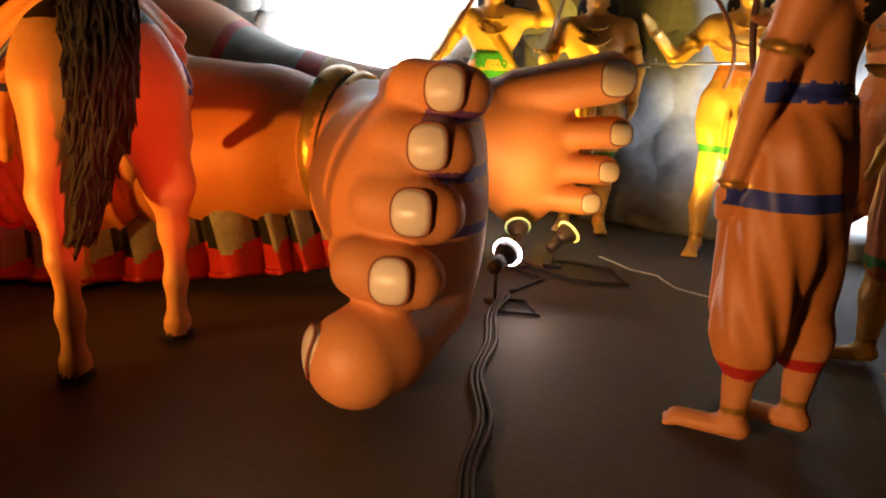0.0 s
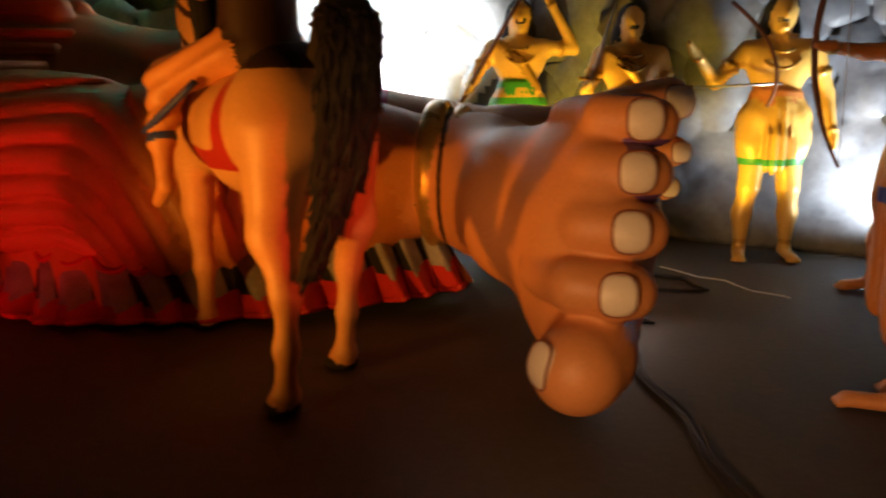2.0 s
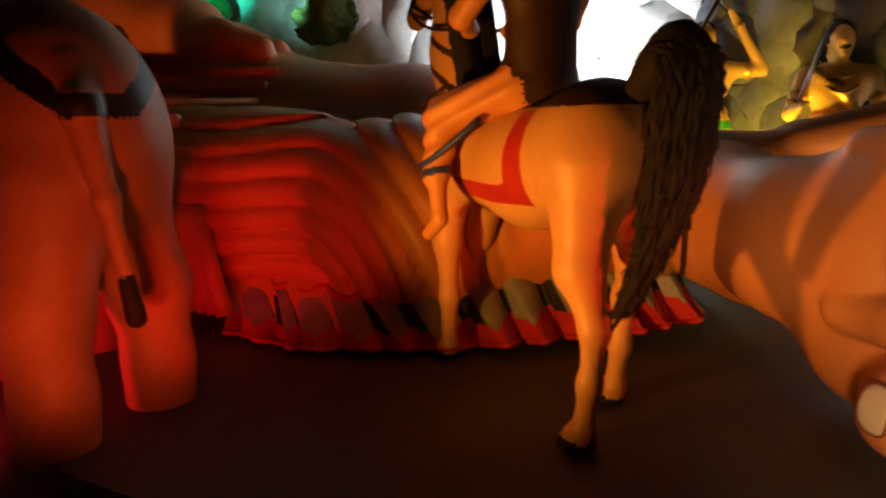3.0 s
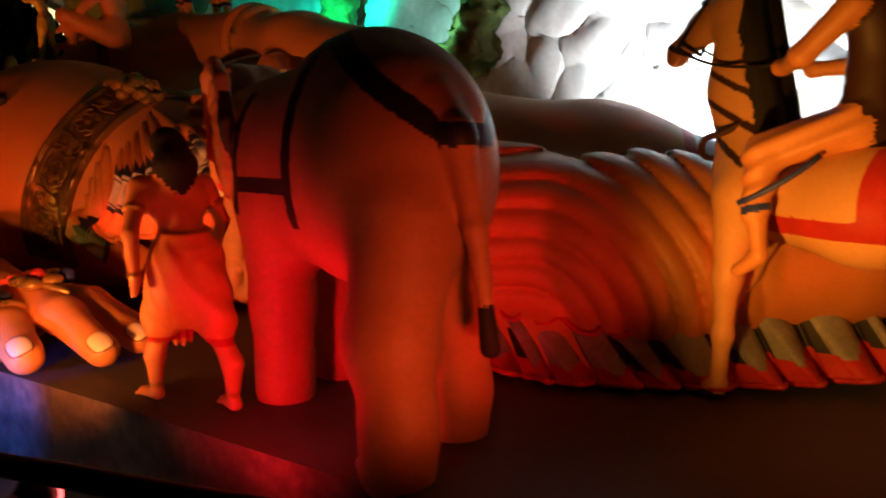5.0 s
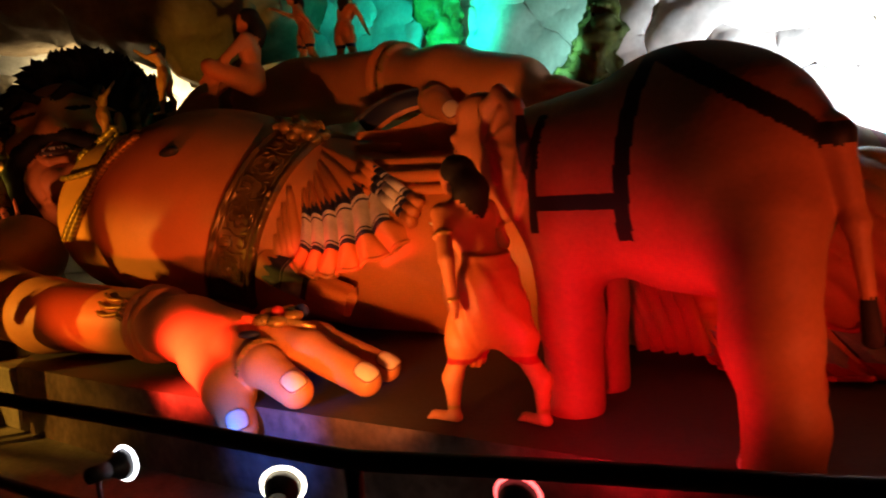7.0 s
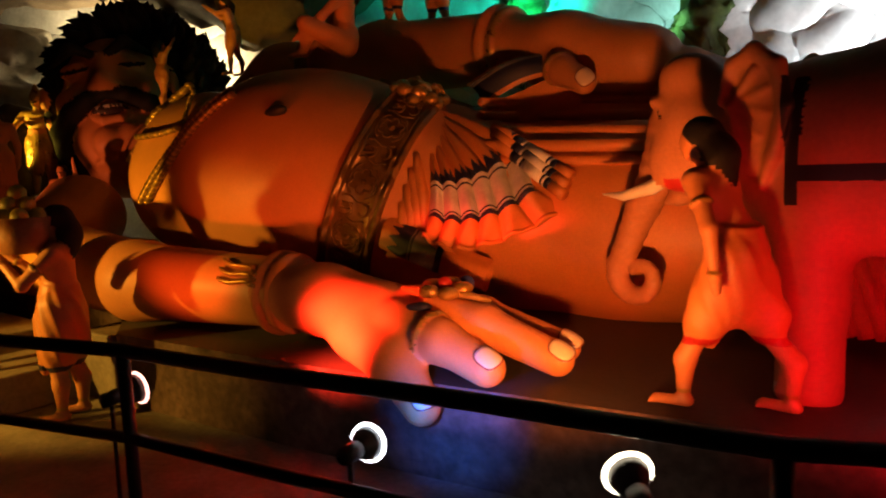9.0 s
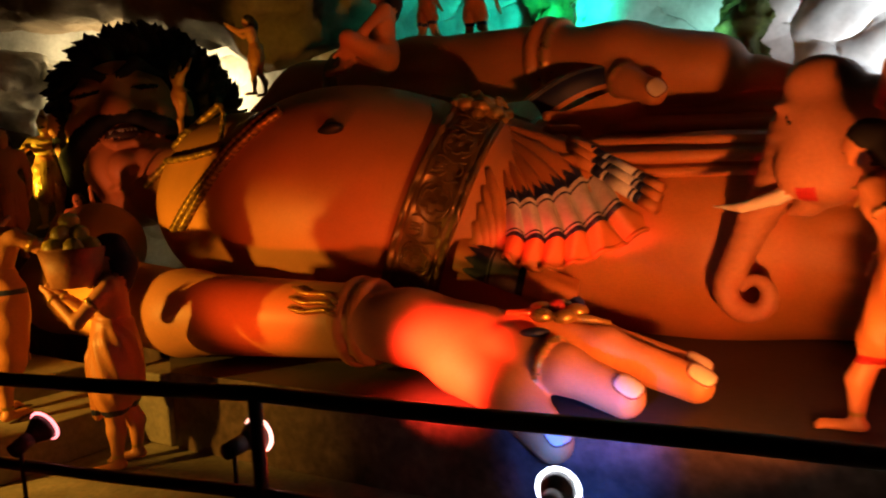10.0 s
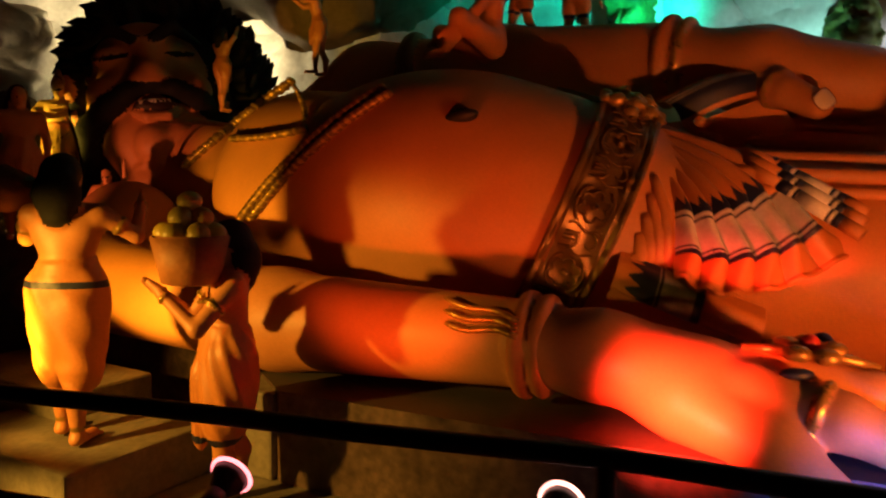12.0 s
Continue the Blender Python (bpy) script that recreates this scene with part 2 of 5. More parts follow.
class Mesh:
    """Gathers pieces of surface, each with its paint, into one mesh."""

    def __init__(self):
        self.v, self.f, self.m, self.names, self.n = [], [], [], [], 0

    def put(self, V, F, m):
        F = [list(map(int, f)) for f in F] if not isinstance(F, list) else F
        if m not in self.names:
            self.names.append(m)
        self.v += [tuple(p) for p in V]
        self.f += [[i + self.n for i in f] for f in F]
        self.m += [self.names.index(m)] * len(F)
        self.n += len(V)

    def clay(self, c, h):
        V, F, fm, names = c.skin(h)
        idx = []
        for m in names:
            if m not in self.names:
                self.names.append(m)
            idx.append(self.names.index(m))
        self.v += V.tolist()
        self.f += (F + self.n).tolist()
        self.m += np.array(idx)[fm].tolist()
        self.n += len(V)

    def tube(self, pts, radii, m, seg=8, close=False):
        pts = [Vector(p) for p in pts]
        radii = radii if hasattr(radii, "__len__") else [radii] * len(pts)
        V, n = [], len(pts)
        side = None
        for i, p in enumerate(pts):
            a = pts[i - 1] if (i or close) else p
            b = pts[(i + 1) % n] if (i < n - 1 or close) else p
            t = (b - a).normalized()
            if side is None:
                side = t.orthogonal()
            side = (side - t * side.dot(t)).normalized()
            up = t.cross(side)
            for k in range(seg):
                w = 2 * math.pi * k / seg
                V.append(p + (side * math.cos(w) + up * math.sin(w)) * radii[i])
        F = []
        for i in range(n if close else n - 1):
            j = (i + 1) % n
            for k in range(seg):
                F.append([i * seg + k, i * seg + (k + 1) % seg, j * seg + (k + 1) % seg, j * seg + k])
        if not close:
            F += [list(range(seg))[::-1], [(n - 1) * seg + k for k in range(seg)]]
        self.put(V, F, m)

    def ball(self, c, r, m, rings=8, seg=12, rot=(0, 0, 0)):
        r = r if hasattr(r, "__len__") else (r, r, r)
        e = Euler([radians(a) for a in rot]).to_matrix()
        V = []
        for i in range(rings + 1):
            th = math.pi * (0.02 + 0.96 * i / rings)
            for k in range(seg):
                ph = 2 * math.pi * k / seg
                V.append(Vector(c) + e @ Vector((r[0] * math.sin(th) * math.cos(ph), r[1] * math.sin(th) * math.sin(ph), r[2] * math.cos(th))))
        F = [[i * seg + k, (i + 1) * seg + k, (i + 1) * seg + (k + 1) % seg, i * seg + (k + 1) % seg] for i in range(rings) for k in range(seg)]
        F += [list(range(seg)), [rings * seg + k for k in range(seg)][::-1]]
        self.put(V, F, m)

    def plate(self, c, n, along, w, hh, bow, m="nail", rim="nail_bed"):
        """A domed finger- or toenail with the dark line of its bed."""
        c, n = Vector(c), Vector(n).normalized()
        a = Vector(along)
        a = (a - n * a.dot(n)).normalized()
        b = n.cross(a)
        seg, rings = 28, 5

        def at_(r, th):
            ct, st = math.cos(th), math.sin(th)
            u, v = r * math.copysign(abs(ct) ** 0.7, ct) * w, r * math.copysign(abs(st) ** 0.7, st) * hh
            return c + a * u + b * v - n * ((u * u * 0.35 + v * v) / (2 * bow)) + n * 0.010
        V = [c + n * 0.010] + [at_(r / rings, 2 * math.pi * k / seg) for r in range(1, rings + 1) for k in range(seg)]
        V += [at_(1.0, 2 * math.pi * k / seg) - n * 0.03 for k in range(seg)]
        F = [[0, 1 + k, 1 + (k + 1) % seg] for k in range(seg)]
        F += [[1 + r * seg + k, 1 + (r + 1) * seg + k, 1 + (r + 1) * seg + (k + 1) % seg, 1 + r * seg + (k + 1) % seg] for r in range(rings) for k in range(seg)]
        self.put(V, F, m)
        self.tube([at_(1.04, 2 * math.pi * k / seg) - n * 0.006 for k in range(seg)], 0.007, rim, 6, close=True)

    def box(self, lo, hi, m, rz=0.0, at=(0, 0, 0)):
        e = Matrix.Translation(at) @ Matrix.Rotation(radians(rz), 4, "Z")
        V = [e @ Vector((x, y, z)) for z in (lo[2], hi[2]) for y in (lo[1], hi[1]) for x in (lo[0], hi[0])]
        self.put(V, [[0, 2, 3, 1], [4, 5, 7, 6], [0, 1, 5, 4], [2, 6, 7, 3], [0, 4, 6, 2], [1, 3, 7, 5]], m)

    def sheet(self, fn, nu, nv, pick, m0=None):
        """A grid surface fn(u, v); pick(u, v) names the paint."""
        P = [[fn(i / nu, j / nv) for j in range(nv + 1)] for i in range(nu + 1)]
        base = self.n
        self.v += [tuple(p) for row in P for p in row]
        self.n += (nu + 1) * (nv + 1)
        for i in range(nu):
            for j in range(nv):
                m = pick((i + 0.5) / nu, (j + 0.5) / nv)
                if m not in self.names:
                    self.names.append(m)
                a = base + i * (nv + 1) + j
                self.f.append([a, a + nv + 1, a + nv + 2, a + 1])
                self.m.append(self.names.index(m))

    def done(self, name, parent=None, smooth=True, bevel=0.0):
        me = bpy.data.meshes.new(name)
        me.from_pydata([(x * S, y * S, z * S) for x, y, z in self.v], [], self.f)
        for m in self.names:
            me.materials.append(MATS[m])
        me.polygons.foreach_set("material_index", self.m)
        me.polygons.foreach_set("use_smooth", [smooth] * len(self.f))
        me.update()
        ob = new(name, me)
        if bevel:
            b = ob.modifiers.new("edge", "BEVEL")
            b.width, b.segments, b.limit_method = bevel, 2, "ANGLE"
        if parent:
            ob.parent = parent
        return ob


def at(ob, x, y, z=0.0, rz=0.0, scale=1.0):
    ob.matrix_basis = pose(x * S, y * S, z * S, 0, 0, rz) @ Matrix.Diagonal((scale, scale, scale, 1))
    return ob


def bend(p0, p1, p2, n):
    p0, p1, p2 = Vector(p0), Vector(p1), Vector(p2)
    return [p0 * (1 - t) ** 2 + p1 * 2 * t * (1 - t) + p2 * t * t for t in (i / (n - 1) for i in range(n))]


# ---- the cave ----
EDGE = [(4.0, 0.2), (-3.34, 2.87), (-5.2, 3.59), (-7.89, 4.58), (-9.95, 5.45), (-10.6, 6.6), (-13.2, 8.1), (-18.5, 9.6)]


def slab(name, outline, z0, z1, top, side):
    g = Mesh()
    n = len(outline)
    g.put([(x, y, z1) for x, y in outline], [list(range(n))], top)
    for i in range(n):
        (x0, y0), (x1, y1) = outline[i], outline[(i + 1) % n]
        g.put([(x0, y0, z0), (x1, y1, z0), (x1, y1, z1), (x0, y0, z1)], [[0, 1, 2, 3]], side)
    return tagged(g.done(name, smooth=False), kind="structure")


LOWER, WALKWAY = -0.69, -0.10
slab("floor", [(-24, -8), (14, -8), (14, 20), (-24, 20)], LOWER - 0.3, LOWER, "stone_block", "stone_block")
tagged(slab("platform", [(12, -2.2), (12, 12), (-18.5, 18)] + EDGE[::-1] + [(4.0, -2.2)], LOWER + 0.004, 0.0, "floor_cement", "platform_face"),
       "dark cement platform with a stained front face", "platform")
slab("walkway", [(-20, -4.5), (3.98, -4.5), (3.98, 0.1), (-3.0, 0.62), (-20, 4.4)], LOWER + 0.004, WALKWAY, "floor_cement", "platform_face")


def rocky(p, amp, size):
    q = Vector(p) / size
    return amp * (noise.fractal(q, 0.9, 2.0, 4) + 0.5 * abs(noise.noise(q * 2.3)))


WALL = [(11, 3.5), (6.5, 5.2), (3.6, 6.9), (2.0, 7.75), (0.9, 8.7), (-1.2, 9.1), (-3.2, 9.9), (-6.0, 11.6), (-10, 13.4), (-14, 14.9), (-21, 15.5)]


def wall_point(u, v):
    s = u * (len(WALL) - 1)
    i = min(int(s), len(WALL) - 2)
    f = s - i
    pts = [Vector(WALL[max(0, min(len(WALL) - 1, i + k))]) for k in (-1, 0, 1, 2)]
    p = 0.5 * (2 * pts[1] + (pts[2] - pts[0]) * f + (2 * pts[0] - 5 * pts[1] + 4 * pts[2] - pts[3]) * f * f + (3 * pts[1] - pts[0] - 3 * pts[2] + pts[3]) * f ** 3)
    q = Vector((p.x, p.y, v * 7.2 - 0.02))
    crease = lambda k: abs(noise.noise(q * k + Vector((3.1, 7.7, 1.3))))
    d = (rocky(q, 0.20, 1.7) - 0.22 * crease(0.55) + 0.05 * noise.noise(q * 2.4) - 0.03 * crease(3.3)) * min(1, v * 5)
    return (q.x - d * 0.35, q.y - d, q.z)


g = Mesh()
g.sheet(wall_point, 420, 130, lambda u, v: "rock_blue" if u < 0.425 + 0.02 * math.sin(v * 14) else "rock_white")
ob = tagged(g.done("wall_north"), "rough sculpted rock wall of pale painted plaster", "wall", kind="structure")
s = ob.modifiers.new("thick", "SOLIDIFY")
s.thickness, s.offset = 0.25, -1

for name, lo, hi in (("wall_south", (-24, -8.3, LOWER), (14, -8, 7.2)), ("wall_east", (14, -8, LOWER), (14.3, 20, 7.2)), ("wall_west", (-24.3, -8, LOWER), (-24, 20, 7.2)), ("wall_far", (-24, 20, LOWER), (14, 20.3, 7.2))):
    g = Mesh()
    g.box(lo, hi, "rock_dark")
    tagged(g.done(name, smooth=False), kind="structure")
g = Mesh()
g.box((-24, -8, 7.2), (14, 20, 7.5), "rock_dark")
tagged(g.done("ceiling", smooth=False), kind="structure")


def boulder(name, lumps, h, m, label, amp=0.25, size=0.9):
    c = Clay()
    for ctr, r in lumps:
        c.ell(ctr, r, k=0.4, m=m)
    g = Mesh()
    g.clay(c, h)
    g.v = [tuple(Vector(p) + Vector((rocky(p, amp, size), rocky((p[1], p[2], p[0]), amp, size), rocky((p[2], p[0], p[1]), amp * 0.8, size)))) for p in g.v]
    return tagged(g.done(name), label, "rock")


boulder("rock_overhang", [((-14.5, 12.6, 6.0), (3.6, 1.8, 1.1)), ((-11.2, 12.4, 5.4), (2.0, 1.4, 1.0)), ((-11.1, 12.0, 4.8), (1.2, 0.9, 0.95)), ((-12.6, 12.2, 5.2), (1.2, 0.9, 0.8)), ((-18, 12.4, 6.2), (3, 2, 1.2)), ((-9.9, 12.3, 4.9), (1.0, 1.0, 0.7))], 0.14, "rock_brown",
        "dark overhanging plaster rock above the giant head", 0.3, 1.1)
boulder("rock_outcrop", [((-16.6, 11.5, 2.4), (1.3, 1.0, 1.3)), ((-17.6, 11.6, 3.4), (1.2, 0.9, 1.0)), ((-16.5, 12.3, 3.6), (0.9, 0.7, 1.0)), ((-18.2, 12.2, 4.3), (1.4, 0.9, 0.9)), ((-15.8, 10.4, 1.0), (1.0, 0.9, 1.0))], 0.1, "rock_white", "pale rock outcrop at the cave's end", 0.22, 0.7)
boulder("mossy_ledge", [((-3.9, 9.7, 3.3), (0.22, 0.25, 0.55)), ((-4.1, 9.75, 2.9), (0.35, 0.25, 0.3)), ((-3.7, 9.6, 3.7), (0.14, 0.2, 0.3))], 0.05, "moss", "mossy green rock ledge on the cave wall", 0.14, 0.25)
boulder("mossy_pillar", [((-6.3, 10.9, 4.2), (0.3, 0.3, 1.6)), ((-6.5, 10.8, 4.9), (0.5, 0.3, 0.4))], 0.07, "moss", "dark green tree trunk sculpted on the cave wall", 0.16, 0.4)
boulder("rock_column", [((1.75, 7.75, 2.4), (0.3, 0.25, 2.6))], 0.07, "rock_dark", "dark rock column against the wall", 0.14, 0.5)
boulder("rock_column", [((2.3, 7.5, 2.6), (0.22, 0.22, 2.8))], 0.07, "wood", "dark brown timber-like column against the wall", 0.05, 0.5)

# ---- railing ----
RAIL = [(-2.0, 1.53), (-5.04, 1.86), (-8.10, 2.92), (-10.9, 3.59), (-13.9, 4.31)]
railing = tagged(new("railing"), "black painted steel railing along the walkway", "railing")


def rail_point(t, z):
    i = min(int(t), len(RAIL) - 2)
    p = Vector(RAIL[i]).lerp(Vector(RAIL[i + 1]), t - i)
    return (p.x, p.y, z)


for name, z, r in (("handrail", 0.535, 0.04), ("lower_rail", 0.04, 0.034)):
    g = Mesh()
    g.tube([rail_point(i / 6, z + 0.004 * math.sin(i * 1.7)) for i in range(25)], r, "rail_black", 10)
    g.done(name, railing)
for i in range(5):
    g = Mesh()
    t = i
    g.tube([rail_point(t, z) for z in (LOWER, 0.0, 0.535)], 0.036, "rail_black", 10)
    g.tube([rail_point(t, z) for z in (LOWER, LOWER + 0.015)], 0.09, "rail_black", 12)
    g.done("post", railing)


# ---- lamps ----
def par_lamp(place, target, color, power, base_z, label):
    """A reflector lamp seen from behind: socket, flared shell and the lit rim of its glass."""
    top = new("reflector_lamp")
    d = (Vector(target) - Vector(place)).normalized()
    p = Vector(place)
    key = "glass_" + label.split()[0]
    if key not in MATS:
        paint(key, (0.8, 0.75, 0.7), 0.3, 0, 0.05, 5, 0, 60, (color, power))
    g = Mesh()
    g.tube([p - d * 0.20, p - d * 0.09, p - d * 0.085], [0.042, 0.046, 0.03], "lamp_shell", 14)
    g.done("socket", top)
    g = Mesh()
    g.tube([p - d * 0.10, p - d * 0.06, p - d * 0.02, p + d * 0.015], [0.036, 0.052, 0.076, 0.086], "lamp_shell", 22)
    g.done("reflector", top)
    g = Mesh()
    a = d.orthogonal().normalized()
    b = d.cross(a)
    g.tube([p + d * 0.022 + (a * math.cos(w) + b * math.sin(w)) * 0.092 for w in (i * math.pi / 14 for i in range(28))], 0.008, key, 8, close=True)
    g.tube([p + d * 0.02, p + d * 0.035, p + d * 0.045], [0.091, 0.078, 0.035], key, 22)
    g.done("lens", top)
    g = Mesh()
    g.tube([p - d * 0.15, p - d * 0.15 + Vector((0, 0, -0.1)), (p.x - d.x * 0.15, p.y - d.y * 0.15, base_z)], 0.012, "lamp_shell", 8)
    q = (p.x - d.x * 0.15, p.y - d.y * 0.15, base_z)
    g.tube([q, (q[0], q[1], base_z + 0.02)], 0.07, "lamp_shell", 14)
    g.done("stand", top)
    return tagged(top, label + " reflector lamp on a thin stand", "lamp", group="reflector lamps")


for place, target, color, power, base, label in (
        ((-4.47, 2.12, 0.27), (-4.2, 3.9, 0.7), (1.0, 0.10, 0.10), 4, LOWER, "red-lit"),
        ((-5.49, 2.18, 0.27), (-6.3, 5.8, 1.1), (1.0, 0.86, 0.6), 10, LOWER, "warm white"),
        ((-6.69, 2.72, 0.14), (-6.2, 4.6, 0.0), (0.85, 0.9, 1.0), 9, LOWER, "blue-white"),
        ((-8.22, 3.17, 0.24), (-7.4, 5.0, 0.4), (1.0, 0.42, 0.34), 4, LOWER, "pink-lit"),
        ((-9.61, 3.40, 0.22), (-8.8, 6.4, 1.4), (1.0, 0.22, 0.24), 3.5, LOWER, "rose-lit"),
        ((1.06, 5.80, 0.26), (0.75, 8.1, 1.7), (0.1, 0.8, 0.2), 0.25, 0.0, "green"),
        ((1.43, 5.83, 0.24), (2.4, 6.7, 1.0), (1.0, 0.75, 0.1), 1.2, 0.0, "yellow"),
        ((1.02, 4.95, 0.28), (1.4, 6.0, 0.6), (1.0, 0.8, 0.8), 14, 0.0, "bright white")):
    par_lamp(place, target, color, power, base, label)

spot("spot_foot", (1.08, 5.13, 0.33), (1.5, 6.1, 1.0), (1.0, 0.5, 0.12), 36, 120, 0.9)
spot("spot_floor", (1.10, 4.80, 0.32), (1.75, 3.6, 0.0), (1.0, 0.72, 0.6), 7, 125, 0.9, 0.15)


def cable(pts, r, wob, label, coat="cable_black"):
    g = Mesh()
    P = []
    for (x0, y0), (x1, y1) in zip(pts, pts[1:]):
        for i in range(8):
            f = i / 8
            x, y = x0 + (x1 - x0) * f, y0 + (y1 - y0) * f
            P.append((x + wob * math.sin(y * 7.0 + r * 900), y + wob * math.sin(x * 6.0), r + 0.004))
    P.append((*pts[-1], r + 0.004))
    g.tube(P, r, coat, 8)
    return tagged(g.done("cable"), label, "cable", group="floor cables")


for dx, w in ((0.0, 0.022), (0.028, 0.03), (-0.022, 0.026)):
    cable([(1.02 + dx, 4.9), (0.97 + dx, 4.2), (1.0 + dx, 3.5), (1.05 + dx, 2.7), (1.0 + dx, 1.2)], 0.0115, w, "dark power cable lying on the cement floor")
cable([(1.71, 6.12), (1.89, 5.79), (2.09, 5.65), (2.2, 5.34), (2.38, 5.17)], 0.005, 0.02, "thin pale string lying on the cement floor", "pale_stripe")
cable([(1.06, 5.75), (1.5, 5.35), (1.9, 5.4), (1.75, 5.75), (1.35, 5.85)], 0.012, 0.05, "loose loop of thin cable by the floor lamps")
cable([(1.02, 5.0), (1.3, 5.3), (1.05, 5.6)], 0.012, 0.04, "thin cable joining two floor lamps")
cable([(1.0, 4.6), (1.25, 4.55), (1.2, 4.8), (1.0, 4.85)], 0.010, 0.03, "thin cable looped beside the lamp")


# ---- statues of people ----
def figure(label, H=1.7, arms=None, feet=((-0.12, 0), (0.12, 0)), lean=0.0, skin="skin", cloth="cloth", hem=0.5, waist=1.0, bands=(), hair="long", belt="cloth",
           jewels=True, h=0.016, seated=False, extra=None, shawl=None, stout=1.0):
    """One standing statue in paint, facing -y, of height 1.7 before scaling; arms: ((elbow, hand) of its right, then of its left side)."""
    c = Clay()
    ly = lambda z: -lean * max(0, z - 0.85)
    P = lambda x, y, z: (x, y + ly(z), z)
    hip = 0.9
    for sx, (fx, fy) in zip((-1, 1), feet):
        if seated:
            knee, foot = (sx * 0.27, -0.42, 0.86), (sx * 0.30, -0.30, 0.42)
            if seated == "ground":
                knee, foot = (sx * 0.32, -0.36, 1.06), (sx * 0.05, -0.42, 0.84)
            c.chain([(sx * 0.1, 0, hip), knee], [0.12, 0.085], 0.05, cloth)
            c.chain([knee, ((knee[0] + foot[0]) / 2, (knee[1] + foot[1]) / 2 + 0.02, (knee[2] + foot[2]) / 2), foot], [0.072, 0.066, 0.042], 0.03, skin)
            c.cap(foot, (foot[0], foot[1] - 0.15, foot[2] - 0.05), 0.04, 0.034, 0.03, skin, ((0, 0, 1), 0.75))
            continue
        knee = ((sx * 0.1 + fx) / 2, fy * 0.55 - 0.02, 0.48)
        c.chain([(sx * 0.09, 0, hip), knee], [0.105, 0.07], 0.05, skin)
        c.chain([knee, (fx, fy + 0.02, 0.30), (fx, fy + 0.01, 0.09)], [0.062, 0.062, 0.038], 0.03, skin)
        c.cap((fx, fy + 0.03, 0.045), (fx * 1.15, fy - 0.15, 0.03), 0.042, 0.04, 0.04, skin, ((0, 0, 1), 0.75))
        for k in range(4):
            c.cap((fx * 1.15 + (k - 1.5) * 0.022, fy - 0.16, 0.022), (fx * 1.18 + (k - 1.5) * 0.026, fy - 0.20 + abs(k - 1) * 0.01, 0.018), 0.014, 0.012, 0.01, skin)
        if hem < 0.95:
            fold = lambda p: 0.017 * np.abs(np.sin(np.arctan2(p[..., 1] + 0.02, p[..., 0] - sx * 0.1) * 4 + p[..., 2] * 11)) ** 2 - 0.006
            kx = (sx * 0.1 * (hem - 0.09) + fx * (0.9 - hem)) / 0.81
            c.cap((sx * 0.085, 0.0, hip + 0.02), (kx, fy * (0.9 - hem) / 0.8, hem + 0.06), 0.135 * stout, 0.12 * stout, 0.06 * stout ** 2, cloth, None, fold)
            c.cap((kx, fy * (0.9 - hem) / 0.8, hem + 0.03), (kx, fy * (0.9 - hem) / 0.8, hem), 0.112 * stout, 0.105 * stout, 0.02, cloth)
            if bands:
                c.wash(lambda p, kx=kx: (np.abs(p[:, 2] - (hem - 0.07 * stout)) < 0.024) & (np.abs(p[:, 0] - kx) < 0.2), bands[0])
    if hem < 0.95 and not seated:
        c.chain([(0.01, -0.13, 0.98), (0.0, -0.165, 0.80), (-0.01, -0.15, max(hem - 0.06, 0.42))], [0.045, 0.07, 0.085], 0.02, cloth, ((0, 1, 0), 0.5), lambda p: 0.012 * np.sin(p[..., 0] * 130))
    if hem < 0.6 and not seated:
        c.ell((0, 0, 0.74), (0.17 * stout, 0.15 * stout, 0.24), k=0.10, m=cloth)
    c.ell((0, 0, 0.95), (0.175, 0.13, 0.14), k=0.06, m=cloth)
    c.cap((0, 0, 1.0), P(0, 0.0, 1.12), 0.135 * stout, 0.13 * stout, 0.06, skin, ((0, 1, 0), 0.82))
    c.cap(P(-0.07, 0, 1.27), P(0.07, 0, 1.27), 0.135, 0.135, 0.08, skin, ((0, 1, 0), 0.8))
    c.cap(P(-0.17, 0, 1.35), P(0.17, 0, 1.35), 0.062, 0.062, 0.06, skin)
    c.cap(P(0, 0, 1.36), P(0, -0.01, 1.47), 0.055, 0.05, 0.03, skin)
    c.ell(P(0, -0.02, 1.565), (0.078, 0.092, 0.115), k=0.03, m=skin)
    c.ell(P(0, -0.112, 1.555), (0.015, 0.02, 0.028), k=0.02, m=skin)
    c.ell(P(0, -0.095, 1.48), (0.03, 0.025, 0.025), k=0.03, m=skin)
    if hair:
        c.ell(P(0, 0.02, 1.60), (0.095, 0.105, 0.105), k=0.01, m="black_hair")
        if hair == "long":
            c.chain([P(0, 0.08, 1.58), P(0, 0.11, 1.46), P(0, 0.10, 1.37)], [0.10, 0.125, 0.09], 0.04, "black_hair", ((0, 1, 0), 0.7))
        if hair == "crown":
            c.cap(P(0, 0.0, 1.64), P(0, 0.01, 1.80), 0.095, 0.03, 0.01, "gold")
        c.cap(P(-0.035, -0.108, 1.525), P(0.035, -0.108, 1.525), 0.009, 0.009, 0.005, "black_hair")
    arms = arms or (((-0.27, 0.02, 1.08), (-0.26, -0.05, 0.84)), ((0.27, 0.02, 1.08), (0.26, -0.05, 0.84)))
